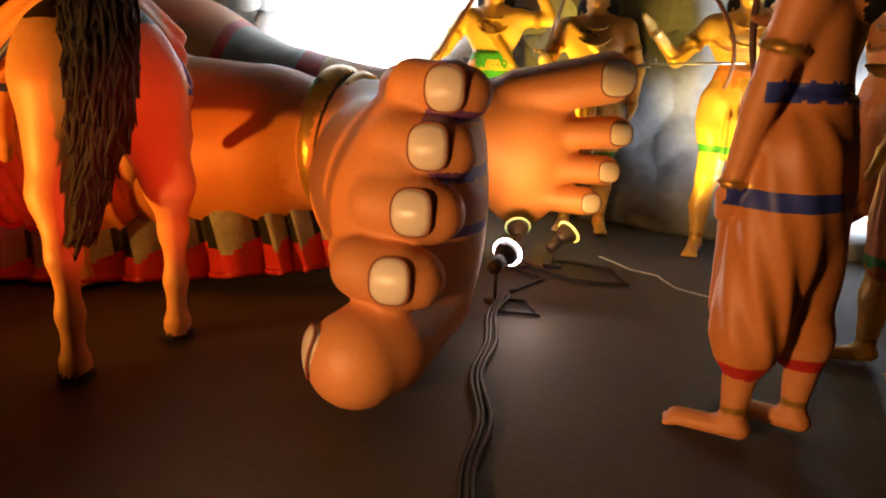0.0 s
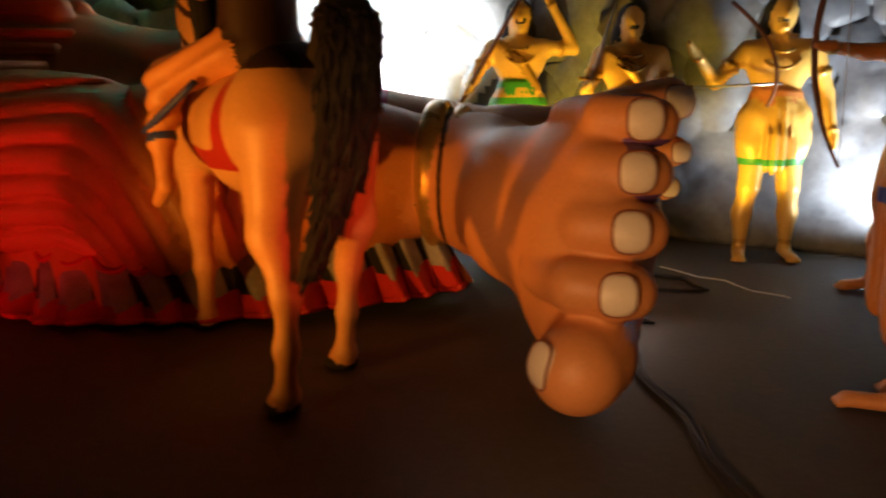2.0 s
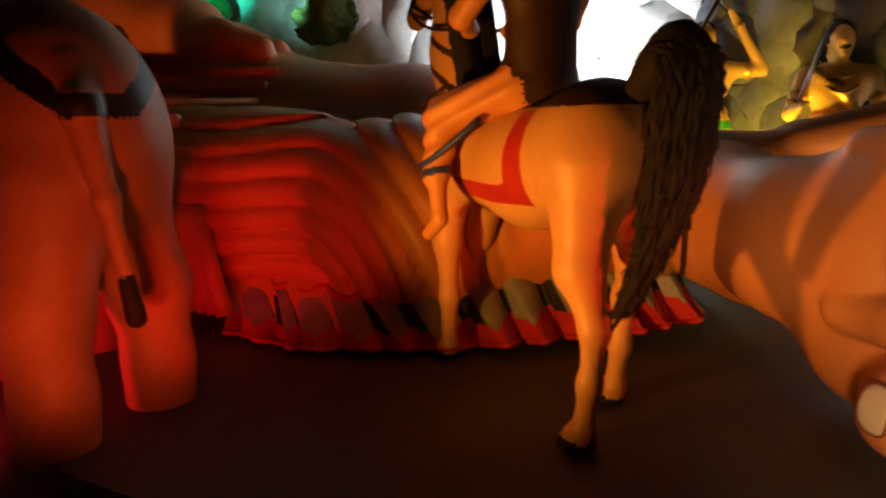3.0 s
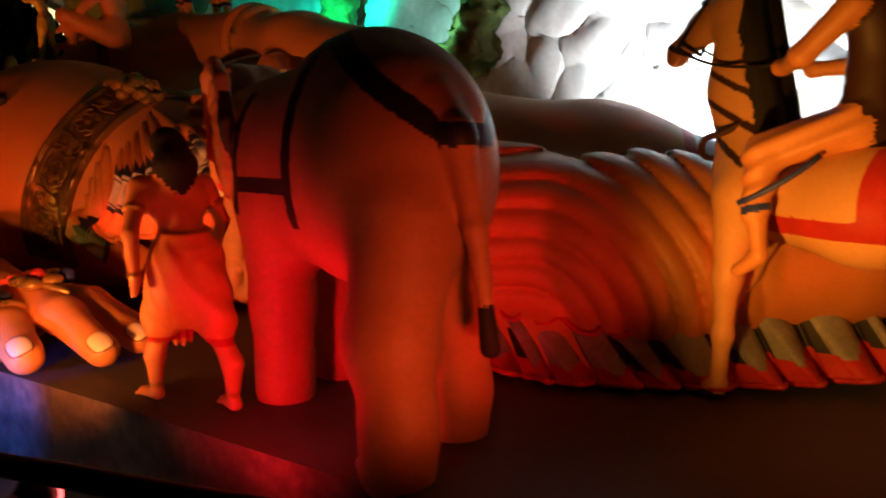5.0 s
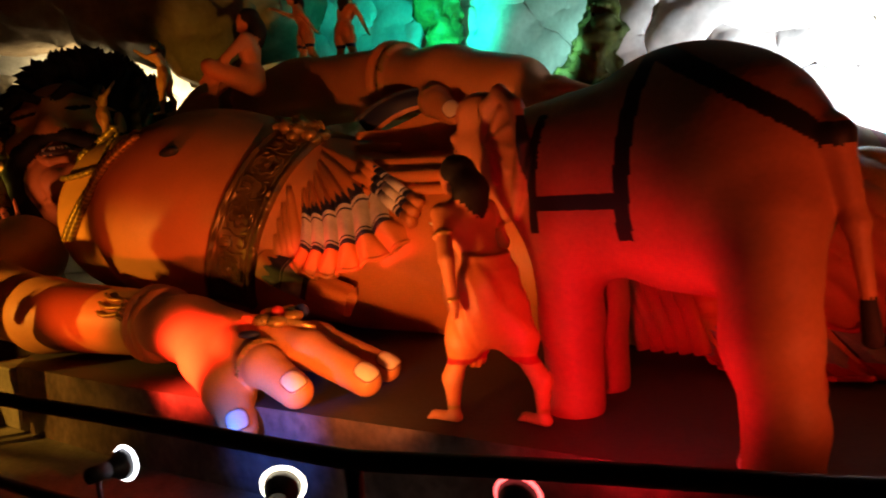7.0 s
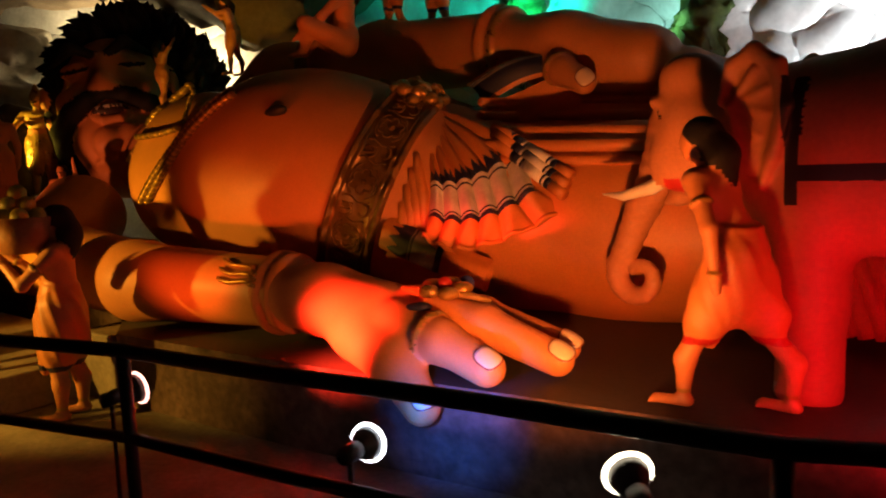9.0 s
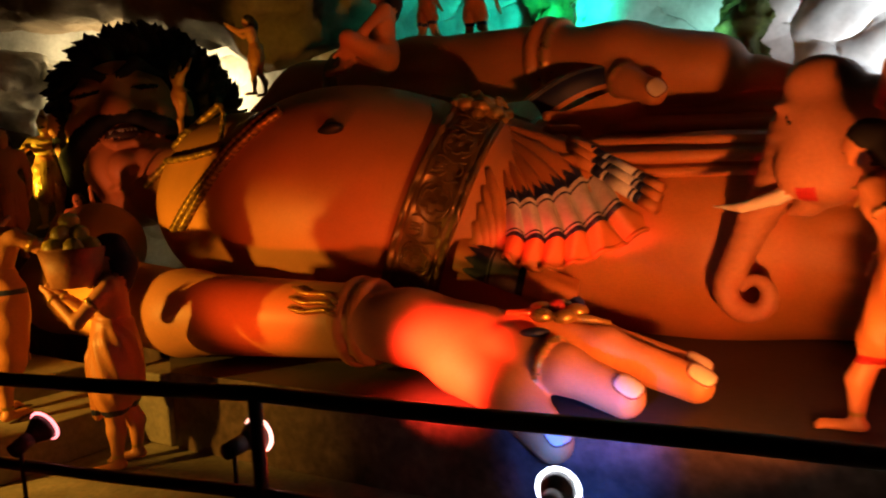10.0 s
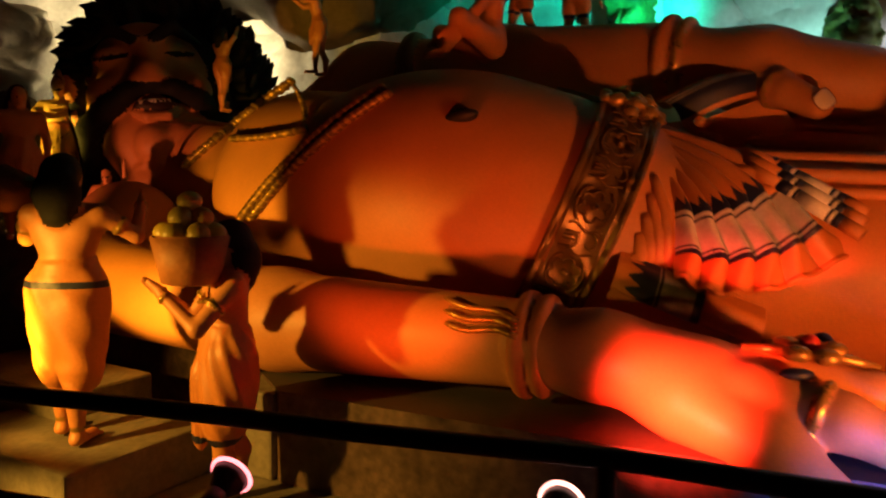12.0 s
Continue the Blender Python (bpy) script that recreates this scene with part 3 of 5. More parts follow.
    for sx, (el, ha) in zip((-1, 1), arms):
        el, ha = P(*el), P(*ha)
        sh = P(sx * 0.205, 0, 1.345)
        c.chain([sh, el], [0.06, 0.046], 0.04, skin)
        c.chain([el, ha], [0.045, 0.03], 0.02, skin)
        d = unit(np.array(ha) - np.array(el))
        tip = np.array(ha) + d * 0.10
        c.cap(np.array(ha) + d * 0.02, tip, 0.034, 0.024, 0.02, skin, ((d[1], -d[0], 0.3), 0.6))
        if jewels:
            w = np.array(ha) - d * 0.03
            c.ring(w, d, 0.033, 0.012, 0.004, "gold")
            u = np.array(sh) + (np.array(el) - np.array(sh)) * 0.5
            e = unit(np.array(el) - np.array(sh))
            c.ring(u, e, 0.054, 0.014, 0.004, "gold")
    for z, r in ((waist, 0.150), (waist + 0.04, 0.142), (waist + 0.075, 0.136)):
        c.ring((0, 0, z), (0.05, 0.1, 1), r * stout ** 0.5, 0.024, 0.015, belt, ((0, 1, 0), 0.84))
    for z0, z1, m in (bands[1:] if bands else ()):
        c.wash(lambda p, z0=z0, z1=z1: (p[:, 2] > z0) & (p[:, 2] < z1) & (np.hypot(p[:, 0], p[:, 1] * 1.1) < 0.27), m)
    if jewels:
        c.wash(lambda p: (np.abs(p[:, 2] - 0.115) < 0.012), "gold")
    if shawl:
        c.chain([P(-0.16, -0.05, 1.38), P(0.0, -0.125, 1.25), P(0.14, -0.08, 1.05)], [0.035, 0.03, 0.03], 0.02, shawl)
    g = Mesh()
    g.clay(c, h)
    if jewels:
        for k, r in ((0, 0.1), (1, 0.14)):
            g.tube([P(r * math.cos(w), -0.03 - r * 0.55 * max(0, math.sin(w)) - 0.05 * (1 - abs(math.cos(w))), 1.40 - (0.07 + 0.1 * k) * max(0, math.sin(w))) for w in (i * math.pi / 12 for i in range(13))], 0.011, "gold", 6)
    if extra:
        extra(g)
    ob = g.done("statue")
    ob["h"] = H / 1.7
    return tagged(ob, label, "statue")


def stand(ob, x, y, z, rz):
    k = ob["h"]
    del ob["h"]
    return at(ob, x, y, z, rz, k)


soldier = figure("painted plaster soldier statue in an orange wrap with blue bands", 2.14,
                 (((-0.25, 0.02, 1.08), (-0.25, -0.05, 0.82)), ((0.22, -0.07, 1.06), (0.20, -0.13, 0.80))), ((-0.06, 0.07), (0.13, -0.06)), hem=0.32, stout=0.92, bands=("red_paint", (1.065, 1.12, "blue_paint"), (0.765, 0.815, "blue_paint")), h=0.011)
stand(soldier, 2.17, 3.40, 0, -122)
stand(figure("painted plaster soldier statue with a blue-banded yellow wrap", 2.05,
             (((-0.30, 0.0, 1.10), (-0.27, -0.10, 0.86)), ((0.3, -0.1, 1.14), (0.2, -0.3, 1.2))), ((-0.09, -0.12), (0.10, 0.1)), skin="skin_gold", hem=0.55, bands=("green_paint", (0.96, 1.01, "blue_paint"), (1.1, 1.15, "blue_paint")), h=0.018), 3.05, 4.15, 0, -90)


def long_bow(hand, top, low, string=True):
    def build(g):
        mid = Vector(hand)
        g.tube(bend(top, mid + (mid - (Vector(top) + Vector(low)) / 2) * 1.0, low, 18), [0.007 + 0.011 * math.sin(math.pi * i / 17) for i in range(18)], "wood", 8)
        if string:
            g.tube([top, low], 0.003, "pale_stripe", 5)
    return build


stand(figure("painted plaster archer statue aiming a dark bow", 2.2,
             (((-0.22, -0.28, 1.34), (-0.12, -0.58, 1.36)), ((0.36, 0.02, 1.34), (0.10, -0.18, 1.42))), ((-0.12, -0.15), (0.12, 0.15)), hem=0.5, bands=("red_paint",),
             extra=long_bow((-0.12, -0.66, 1.36), (-0.1, -0.50, 1.98), (-0.1, -0.46, 0.72)), h=0.018), 3.3, 5.3, 0, -80)
GOLD = dict(skin="skin_gold", cloth="skin_gold", jewels=True, h=0.015)


def archer_bow(g):
    g.tube(bend((-0.34, -0.25, 1.62), (0.02, -0.42, 1.30), (-0.1, -0.28, 1.0), 12), 0.012, "wood", 7)
    g.tube([(-0.52, -0.12, 1.12), (0.0, -0.16, 1.14)], 0.008, "steel", 6)
    g.tube([(-0.62, -0.12, 1.10), (-0.52, -0.12, 1.12)], [0.003, 0.022], "steel", 6)


stand(figure("gold-lit plaster archer statue with a green-edged wrap", 2.28,
             (((-0.38, -0.05, 1.15), (-0.52, -0.18, 1.32)), ((0.30, 0.02, 1.08), (0.34, -0.06, 0.82))), ((-0.15, -0.05), (0.14, 0.0)), hem=0.72, bands=("green_paint",), extra=archer_bow, **GOLD), 2.72, 6.52, 0, -12)


def sword(g):
    g.tube([(-0.30, -0.26, 1.16), (-0.24, -0.30, 1.36), (-0.14, -0.34, 1.70)], [0.014, 0.016, 0.004], "steel", 6)
    g.tube([(-0.37, -0.25, 1.19), (-0.23, -0.28, 1.17)], 0.012, "gold", 6)


stand(figure("gold-lit plaster swordsman statue with a raised blade", 2.28,
             (((-0.30, -0.06, 1.10), (-0.30, -0.28, 1.14)), ((0.29, 0.02, 1.08), (0.27, -0.05, 0.84))), hem=0.6, bands=("green_paint",), extra=sword, shawl="gold", **GOLD), 1.6, 7.15, 0, -5)


def spear(g):
    a, b = Vector((-0.52, -0.35, 0.80)), Vector((0.16, 0.0, 1.98))
    g.tube([a, b], 0.016, "wood", 8)
    g.tube([b, b + (b - a).normalized() * 0.2], [0.03, 0.002], "steel", 8)


stand(figure("gold-lit plaster spearman statue with green sash and raised arm", 2.45,
             (((-0.34, -0.08, 1.12), (-0.38, -0.28, 1.05)), ((0.42, 0.0, 1.34), (0.22, -0.02, 1.68))), hem=0.62, bands=("green_paint", (0.93, 0.99, "green_paint")), extra=spear, belt="green_paint", shawl="gold", **GOLD), 0.62, 8.15, 0, 0)

stand(figure("painted plaster statue of a stout man leaning towards the elephant", 1.70,
             (((-0.30, -0.06, 1.12), (-0.27, -0.22, 0.90)), ((0.31, 0.06, 1.09), (0.31, 0.02, 0.82))), ((-0.137, 0.25), (0.135, -0.26)), 0.32, hem=0.50, stout=1.0, bands=("red_paint",), h=0.012), -4.76, 3.70, 0, 233)


def fruit_basket(x, y, z):
    top = new("fruit_basket")
    g = Mesh()
    g.tube([(0, 0, 0), (0, 0, 0.01), (0, 0, 0.30), (0, 0, 0.31), (0, 0, 0.27)], [0.15, 0.18, 0.245, 0.235, 0.2], "basket_clay", 26)
    g.done("basket", top)
    for i, (a, r, zz) in enumerate([(k * 60 + 10, 0.15, 0.32) for k in range(6)] + [(k * 120, 0.075, 0.42) for k in range(3)] + [(0, 0.0, 0.52)]):
        g = Mesh()
        g.ball((r * math.cos(radians(a)), r * math.sin(radians(a)), zz), (0.078, 0.074, 0.07), "fruit", 8, 12, (a, a * 2, 0))
        g.done("fruit", top)
    at(top, x, y, z)
    return tagged(top, "clay basket heaped with round yellow fruit", "basket")


stand(figure("painted plaster porter statue shouldering a fruit basket", 1.95,
             (((-0.30, -0.16, 1.10), (-0.26, -0.36, 1.28)), ((0.26, -0.2, 1.12), (0.10, -0.36, 1.30))), ((-0.09, 0.06), (0.10, -0.06)), hem=0.52, stout=1.1, bands=("navy",), hair="long", h=0.012), -10.2, 5.08, LOWER, -62)
fruit_basket(-10.36, 4.88, 0.86)
stand(figure("painted plaster porter statue with a dark waistband", 2.0,
             (((-0.36, -0.1, 1.22), (-0.30, -0.36, 1.42)), ((0.3, -0.14, 1.2), (0.16, -0.36, 1.42))), ((-0.08, 0.1), (0.10, -0.1)), hem=0.42, bands=("cloth", (0.93, 0.97, "navy")), hair="long", stout=1.08, h=0.013), -11.35, 5.2, -0.31, 185)
g = Mesh()
g.tube([(-0.2, 0, 0), (0.0, 0.05, 0.03), (0.22, 0, 0)], [0.10, 0.17, 0.09], "basket_clay", 16)
at(tagged(g.done("sack"), "dark bundle held on a porter's shoulder", "sack"), -11.75, 5.15, 1.42, 20)

small = dict(h=0.02, jewels=False)
stand(figure("small painted statue seated on the giant's chest", 2.1, (((-0.28, -0.2, 1.14), (-0.22, -0.42, 0.98)), ((0.28, -0.2, 1.14), (0.22, -0.42, 0.98))), seated="ground", bands=("navy",), hair="long", **small), -8.4, 8.25, 1.92, -75)
stand(figure("small painted statue climbing with a raised club", 1.25, (((-0.3, -0.1, 1.3), (-0.3, -0.4, 1.45)), ((0.28, 0.1, 1.1), (0.2, 0.2, 0.9))), ((-0.15, -0.15), (0.15, 0.2)), 0.3, hem=0.7, bands=("navy",),
             extra=lambda g: g.tube([(-0.3, -0.42, 1.3), (-0.34, -0.5, 1.75)], 0.02, "wood", 6), **small), -8.0, 9.3, 3.2, -70)
stand(figure("small painted statue stooping on the giant's arm", 1.25, (((-0.3, -0.1, 1.15), (-0.3, -0.3, 0.9)), ((0.28, -0.1, 1.1), (0.2, -0.3, 0.9))), ((-0.15, -0.1), (0.15, 0.1)), 0.2, hem=0.7, bands=("navy",), **small), -7.35, 9.1, 3.1, 150)
stand(figure("small painted statue climbing at the giant's neck", 1.15, (((-0.25, -0.2, 1.3), (-0.15, -0.4, 1.45)), ((0.25, -0.2, 1.3), (0.15, -0.4, 1.45))), ((-0.12, 0.1), (0.12, -0.1)), 0.2, hem=0.7, **small), -10.55, 9.62, 2.95, -75)
stand(figure("small painted statue clinging to the giant's cheek", 1.1, (((-0.25, -0.1, 1.5), (-0.12, -0.3, 1.72)), ((0.25, -0.1, 1.2), (0.2, -0.3, 1.1))), ((-0.12, 0.1), (0.14, -0.1)), 0.0, hem=0.75, **small), -11.9, 9.85, 2.5, 150)
stand(figure("small painted statue reaching up beside the giant's head", 1.2, (((-0.3, -0.1, 1.1), (-0.3, -0.3, 0.9)), ((0.28, 0.0, 1.5), (0.3, -0.1, 1.75))), hem=0.7, **small), -12.85, 8.6, 0.50, 10)
stand(figure("gold-lit statue with a flared headdress by the rocks", 1.7, (((-0.32, -0.1, 1.15), (-0.4, -0.3, 1.0)), ((0.32, 0, 1.15), (0.4, -0.2, 1.35))), hem=0.5, hair="crown", skin="skin_gold", cloth="gold", h=0.02), -14.05, 9.7, 1.2, 20)
stand(figure("dark painted statue with long hair by the rocks", 1.8, None, hem=0.45, h=0.022, jewels=False), -13.85, 8.55, 0.85, 40)
stand(figure("painted drummer statue in shadow by the rocks", 1.6, (((-0.3, -0.1, 1.1), (-0.2, -0.3, 1.15)), ((0.3, -0.1, 1.1), (0.2, -0.3, 1.15))), hem=0.45, h=0.022, jewels=False), -13.9, 7.5, -0.1, 160)
boulder("ledge_rock", [((-14.2, 9.4, 0.5), (1.3, 0.9, 0.55)), ((-13.2, 8.3, 0.2), (0.9, 0.5, 0.4)), ((-15.5, 10.6, 1.7), (1.1, 0.5, 1.1))], 0.08, "rock_brown", "low brown rock ledge below the statues", 0.12, 0.5)

# steps by the porters
for label, lo, hi, rz, xy in (("grey stone step block under the porter", (-1.0, -0.35, LOWER), (0.62, 0.9, -0.31), -28, (-11.45, 5.2)),
                              ("grey stone step beside the platform", (-0.9, -0.3, LOWER), (0.9, 0.5, -0.10), -28, (-12.3, 6.25)),
                              ("rough grey stone pier at the platform's end", (-0.28, -0.16, LOWER), (0.32, 0.3, -0.03), -24, (-10.25, 5.75))):
    g = Mesh()
    g.box(lo, hi, "stone_block", rz, (*xy, 0))
    tagged(g.done("stone_step", smooth=False, bevel=0.02), label, "step")


# ---- horse and rider ----
def horse():
    c = Clay()
    m = "horse_hide"
    c.chain([(-0.02, -0.58, 1.35), (0, -0.1, 1.26), (0, 0.48, 1.32)], [0.31, 0.30, 0.29], 0.12, m)
    c.ell((-0.03, -0.62, 1.38), (0.29, 0.25, 0.28), k=0.1, m=m)
    c.ell((0, 0.62, 1.36), (0.24, 0.24, 0.30), k=0.1, m=m)
    c.chain([(0, 0.62, 1.48), (0, 0.78, 1.92), (0, 0.84, 2.36)], [0.25, 0.185, 0.135], 0.1, m, ((1, 0, 0), 0.7))
    c.chain([(0, 0.84, 2.46), (0, 1.08, 2.33), (0, 1.30, 2.20)], [0.13, 0.105, 0.075], 0.05, m, ((1, 0, 0), 0.75))
    c.ell((0, 1.31, 2.19), (0.06, 0.08, 0.08), k=0.04, m=m)
    for sx in (-1, 1):
        c.cap((sx * 0.07, 0.80, 2.54), (sx * 0.08, 0.80, 2.68), 0.035, 0.01, 0.02, m)
    for hx, hy, hoof in ((-0.2, -0.66, (-0.22, -0.74)), (0.2, -0.62, (0.26, -0.40))):
        ox, oy = hoof
        c.chain([(hx * 0.7, hy, 1.28), ((hx + ox) / 2 * 1.05, hy - 0.02 + (oy - hy) * 0.3, 0.85), (ox, oy - 0.07, 0.60), (ox, oy - 0.04, 0.34), (ox, oy, 0.12)], [0.205, 0.105, 0.058, 0.046, 0.052], 0.07, m)
        c.cap((ox, oy, 0.10), (ox, oy + 0.06, 0.06), 0.068, 0.062, 0.03, m)
        c.cap((ox, oy + 0.03, 0.035), (ox, oy + 0.07, 0.03), 0.085, 0.085, 0.01, "black_hair", ((0, 0, 1), 0.4))
    for hx, hoof in ((-0.16, (-0.14, 0.70)), (0.16, (0.20, 0.98))):
        ox, oy = hoof
        c.chain([(hx, 0.58, 1.28), (hx, 0.60 + (oy - 0.6) * 0.5, 0.78), (ox, oy - 0.02, 0.42), (ox, oy, 0.12)], [0.16, 0.080, 0.054, 0.050], 0.07, m)
        c.cap((ox, oy, 0.09), (ox, oy + 0.06, 0.06), 0.062, 0.058, 0.03, m)
        c.cap((ox, oy + 0.03, 0.035), (ox, oy + 0.07, 0.03), 0.08, 0.08, 0.01, "black_hair", ((0, 0, 1), 0.4))
    # saddle cloth with its red border, dark saddle
    c.wash(lambda p: (np.abs(p[:, 1] + 0.02) < 0.36) & (p[:, 2] > 1.10) & (np.abs(p[:, 0]) > 0.1) & (p[:, 2] < 1.55), "red_paint")
    c.wash(lambda p: (np.abs(p[:, 1] - 0.03) < 0.26) & (p[:, 2] > 1.20) & (p[:, 2] < 1.55), "horse_hide")
    c.wash(lambda p: (p[:, 1] < 0.36) & (p[:, 2] > 1.56) & (p[:, 1] > -0.95), "cloth_dark")
    g = Mesh()
    for z0 in (1.62, 1.80, 1.98):
        c.wash(lambda p, z0=z0: (np.abs(p[:, 2] - z0 - (p[:, 1] - 0.8) * 0.5) < 0.022) & (p[:, 1] > 0.5), "cloth_dark")
    g.clay(c, 0.0135)
    # tail, mane, bridle
    rnd = random.Random(4)
    tail = bend((0.0, -0.80, 1.60), (0.0, -1.16, 2.05), (-0.03, -1.08, 1.38), 12) + bend((-0.03, -1.08, 1.38), (-0.06, -1.0, 0.92), (-0.19, -0.86, 0.58), 9)[1:]
    core = [0.065 + 0.04 * math.sin(math.pi * min(1, i / 14)) for i in range(20)]
    core = [r * min(1, max(0.1, (19.5 - i) / 9)) for i, r in enumerate(core)]
    g.tube(tail, core[:len(tail)], "brown_tail", 14)
    for i in range(800):
        k = rnd.randrange(2, len(tail) - 4)
        a = rnd.uniform(0, 6.28)
        off = Vector((math.cos(a), math.sin(a), 0)) * core[k] * 0.9
        p = [tail[k + j] + off * (1 + 0.10 * j) + Vector((rnd.uniform(-0.022, 0.022), rnd.uniform(-0.022, 0.022), 0)) for j in range(4)]
        g.tube(p, [0.007, 0.012, 0.010, 0.002], "brown_tail", 5)
    for i in range(46):
        f = i / 45
        y, z = 0.62 + 0.16 * f, 1.62 + 0.94 * f
        y -= 0.20 * (1 - 0.45 * f)
        for sx in (-1, 1):
            g.tube([(sx * 0.02, y, z), (sx * 0.10, y - 0.03, z - 0.06), (sx * 0.13, y + 0.02, z - 0.26 - rnd.uniform(0, 0.08))], [0.03, 0.026, 0.006], "black_hair", 6)
    g.tube([(x, y, z) for x, y, z in ((-0.105, 1.16, 2.24), (0, 1.20, 2.38), (0.105, 1.16, 2.24), (0, 1.10, 2.16))], 0.014, "black_strap", 6, close=True)
    for sx in (-1, 1):
        g.tube([(sx * 0.105, 0.92, 2.51), (sx * 0.115, 1.04, 2.37), (sx * 0.10, 1.20, 2.22)], 0.012, "black_strap", 6)
        g.tube(bend((sx * 0.10, 1.20, 2.22), (sx * 0.2, 0.85, 2.0), (sx * 0.14, 0.36, 2.02), 10), 0.010, "black_strap", 6)
        g.ball((sx * 0.11, 0.98, 2.45), 0.022, "black_hair", 6, 8)
    g.tube([(0.2 * math.cos(w), 0.72 + 0.22 * math.sin(w) * 0.5 + (0.12 if math.sin(w) > 0 else 0), 1.62 - 0.12 * math.sin(w)) for w in (k * math.pi / 8 for k in range(16))], 0.022, "cloth_dark", 6, close=True)
    return tagged(g.done("horse_statue"), "painted plaster horse with brown tail and red-edged saddle cloth", "statue")


at(horse(), -1.05, 3.95, 0, 36.9)


def rider():
    c = Clay()
    c.chain([(0, -0.10, 1.72), (0, -0.12, 2.10)], [0.20, 0.19], 0.08, "cloth_dark", ((0, 1, 0), 0.8))
    c.cap((-0.2, -0.12, 2.28), (0.2, -0.12, 2.28), 0.09, 0.09, 0.1, "cloth_dark")
    c.cap((-0.09, -0.12, 2.2), (0.09, -0.12, 2.2), 0.15, 0.15, 0.1, "cloth_dark", ((0, 1, 0), 0.8))
    c.cap((0, -0.12, 2.34), (0, -0.10, 2.46), 0.06, 0.055, 0.03, "skin")
    c.ell((0, -0.09, 2.58), (0.09, 0.11, 0.13), k=0.03, m="skin")
    c.ell((0, -0.13, 2.62), (0.105, 0.115, 0.12), k=0.01, m="black_hair")
    for sx in (-1, 1):
        fold = lambda p: 0.008 * np.sin(p[..., 2] * 55 + p[..., 1] * 30)
        c.chain([(sx * 0.14, -0.06, 1.66), (sx * 0.38, 0.26, 1.54)], [0.125, 0.095], 0.05, "skin", None, fold)
        c.chain([(sx * 0.38, 0.26, 1.50), (sx * 0.43, 0.25, 1.22)], [0.095, 0.07], 0.04, "skin", None, fold)
        c.chain([(sx * 0.43, 0.25, 1.24), (sx * 0.44, 0.20, 1.02)], [0.062, 0.04], 0.03, "skin")
        c.cap((sx * 0.44, 0.20, 0.99), (sx * 0.45, 0.32, 0.90), 0.045, 0.038, 0.03, "skin")
        c.wash(lambda p, sx=sx: (np.abs(p[:, 2] - 1.25 - (p[:, 1] - 0.2) * -0.25) < 0.022) & (p[:, 0] * sx > 0.3), "blue_paint")
        c.chain([(sx * 0.27, -0.12, 2.24), (sx * 0.34, 0.10, 2.02), (sx * 0.14, 0.34, 2.0)], [0.075, 0.06, 0.042], 0.03, "skin")
        c.ell((sx * 0.13, 0.38, 2.0), (0.05, 0.06, 0.05), k=0.02, m="skin")
    g = Mesh()
    g.clay(c, 0.013)
    for sx in (-1, 1):
        g.tube(bend((sx * 0.31, -0.02, 1.52), (sx * 0.46, 0.08, 1.36), (sx * 0.50, 0.30, 1.27), 8), 0.018, "blue_paint", 6)
    return tagged(g.done("rider_statue"), "painted rider statue in a dark coat on horseback", "statue")


at(rider(), -1.05, 3.95, 0, 36.9)


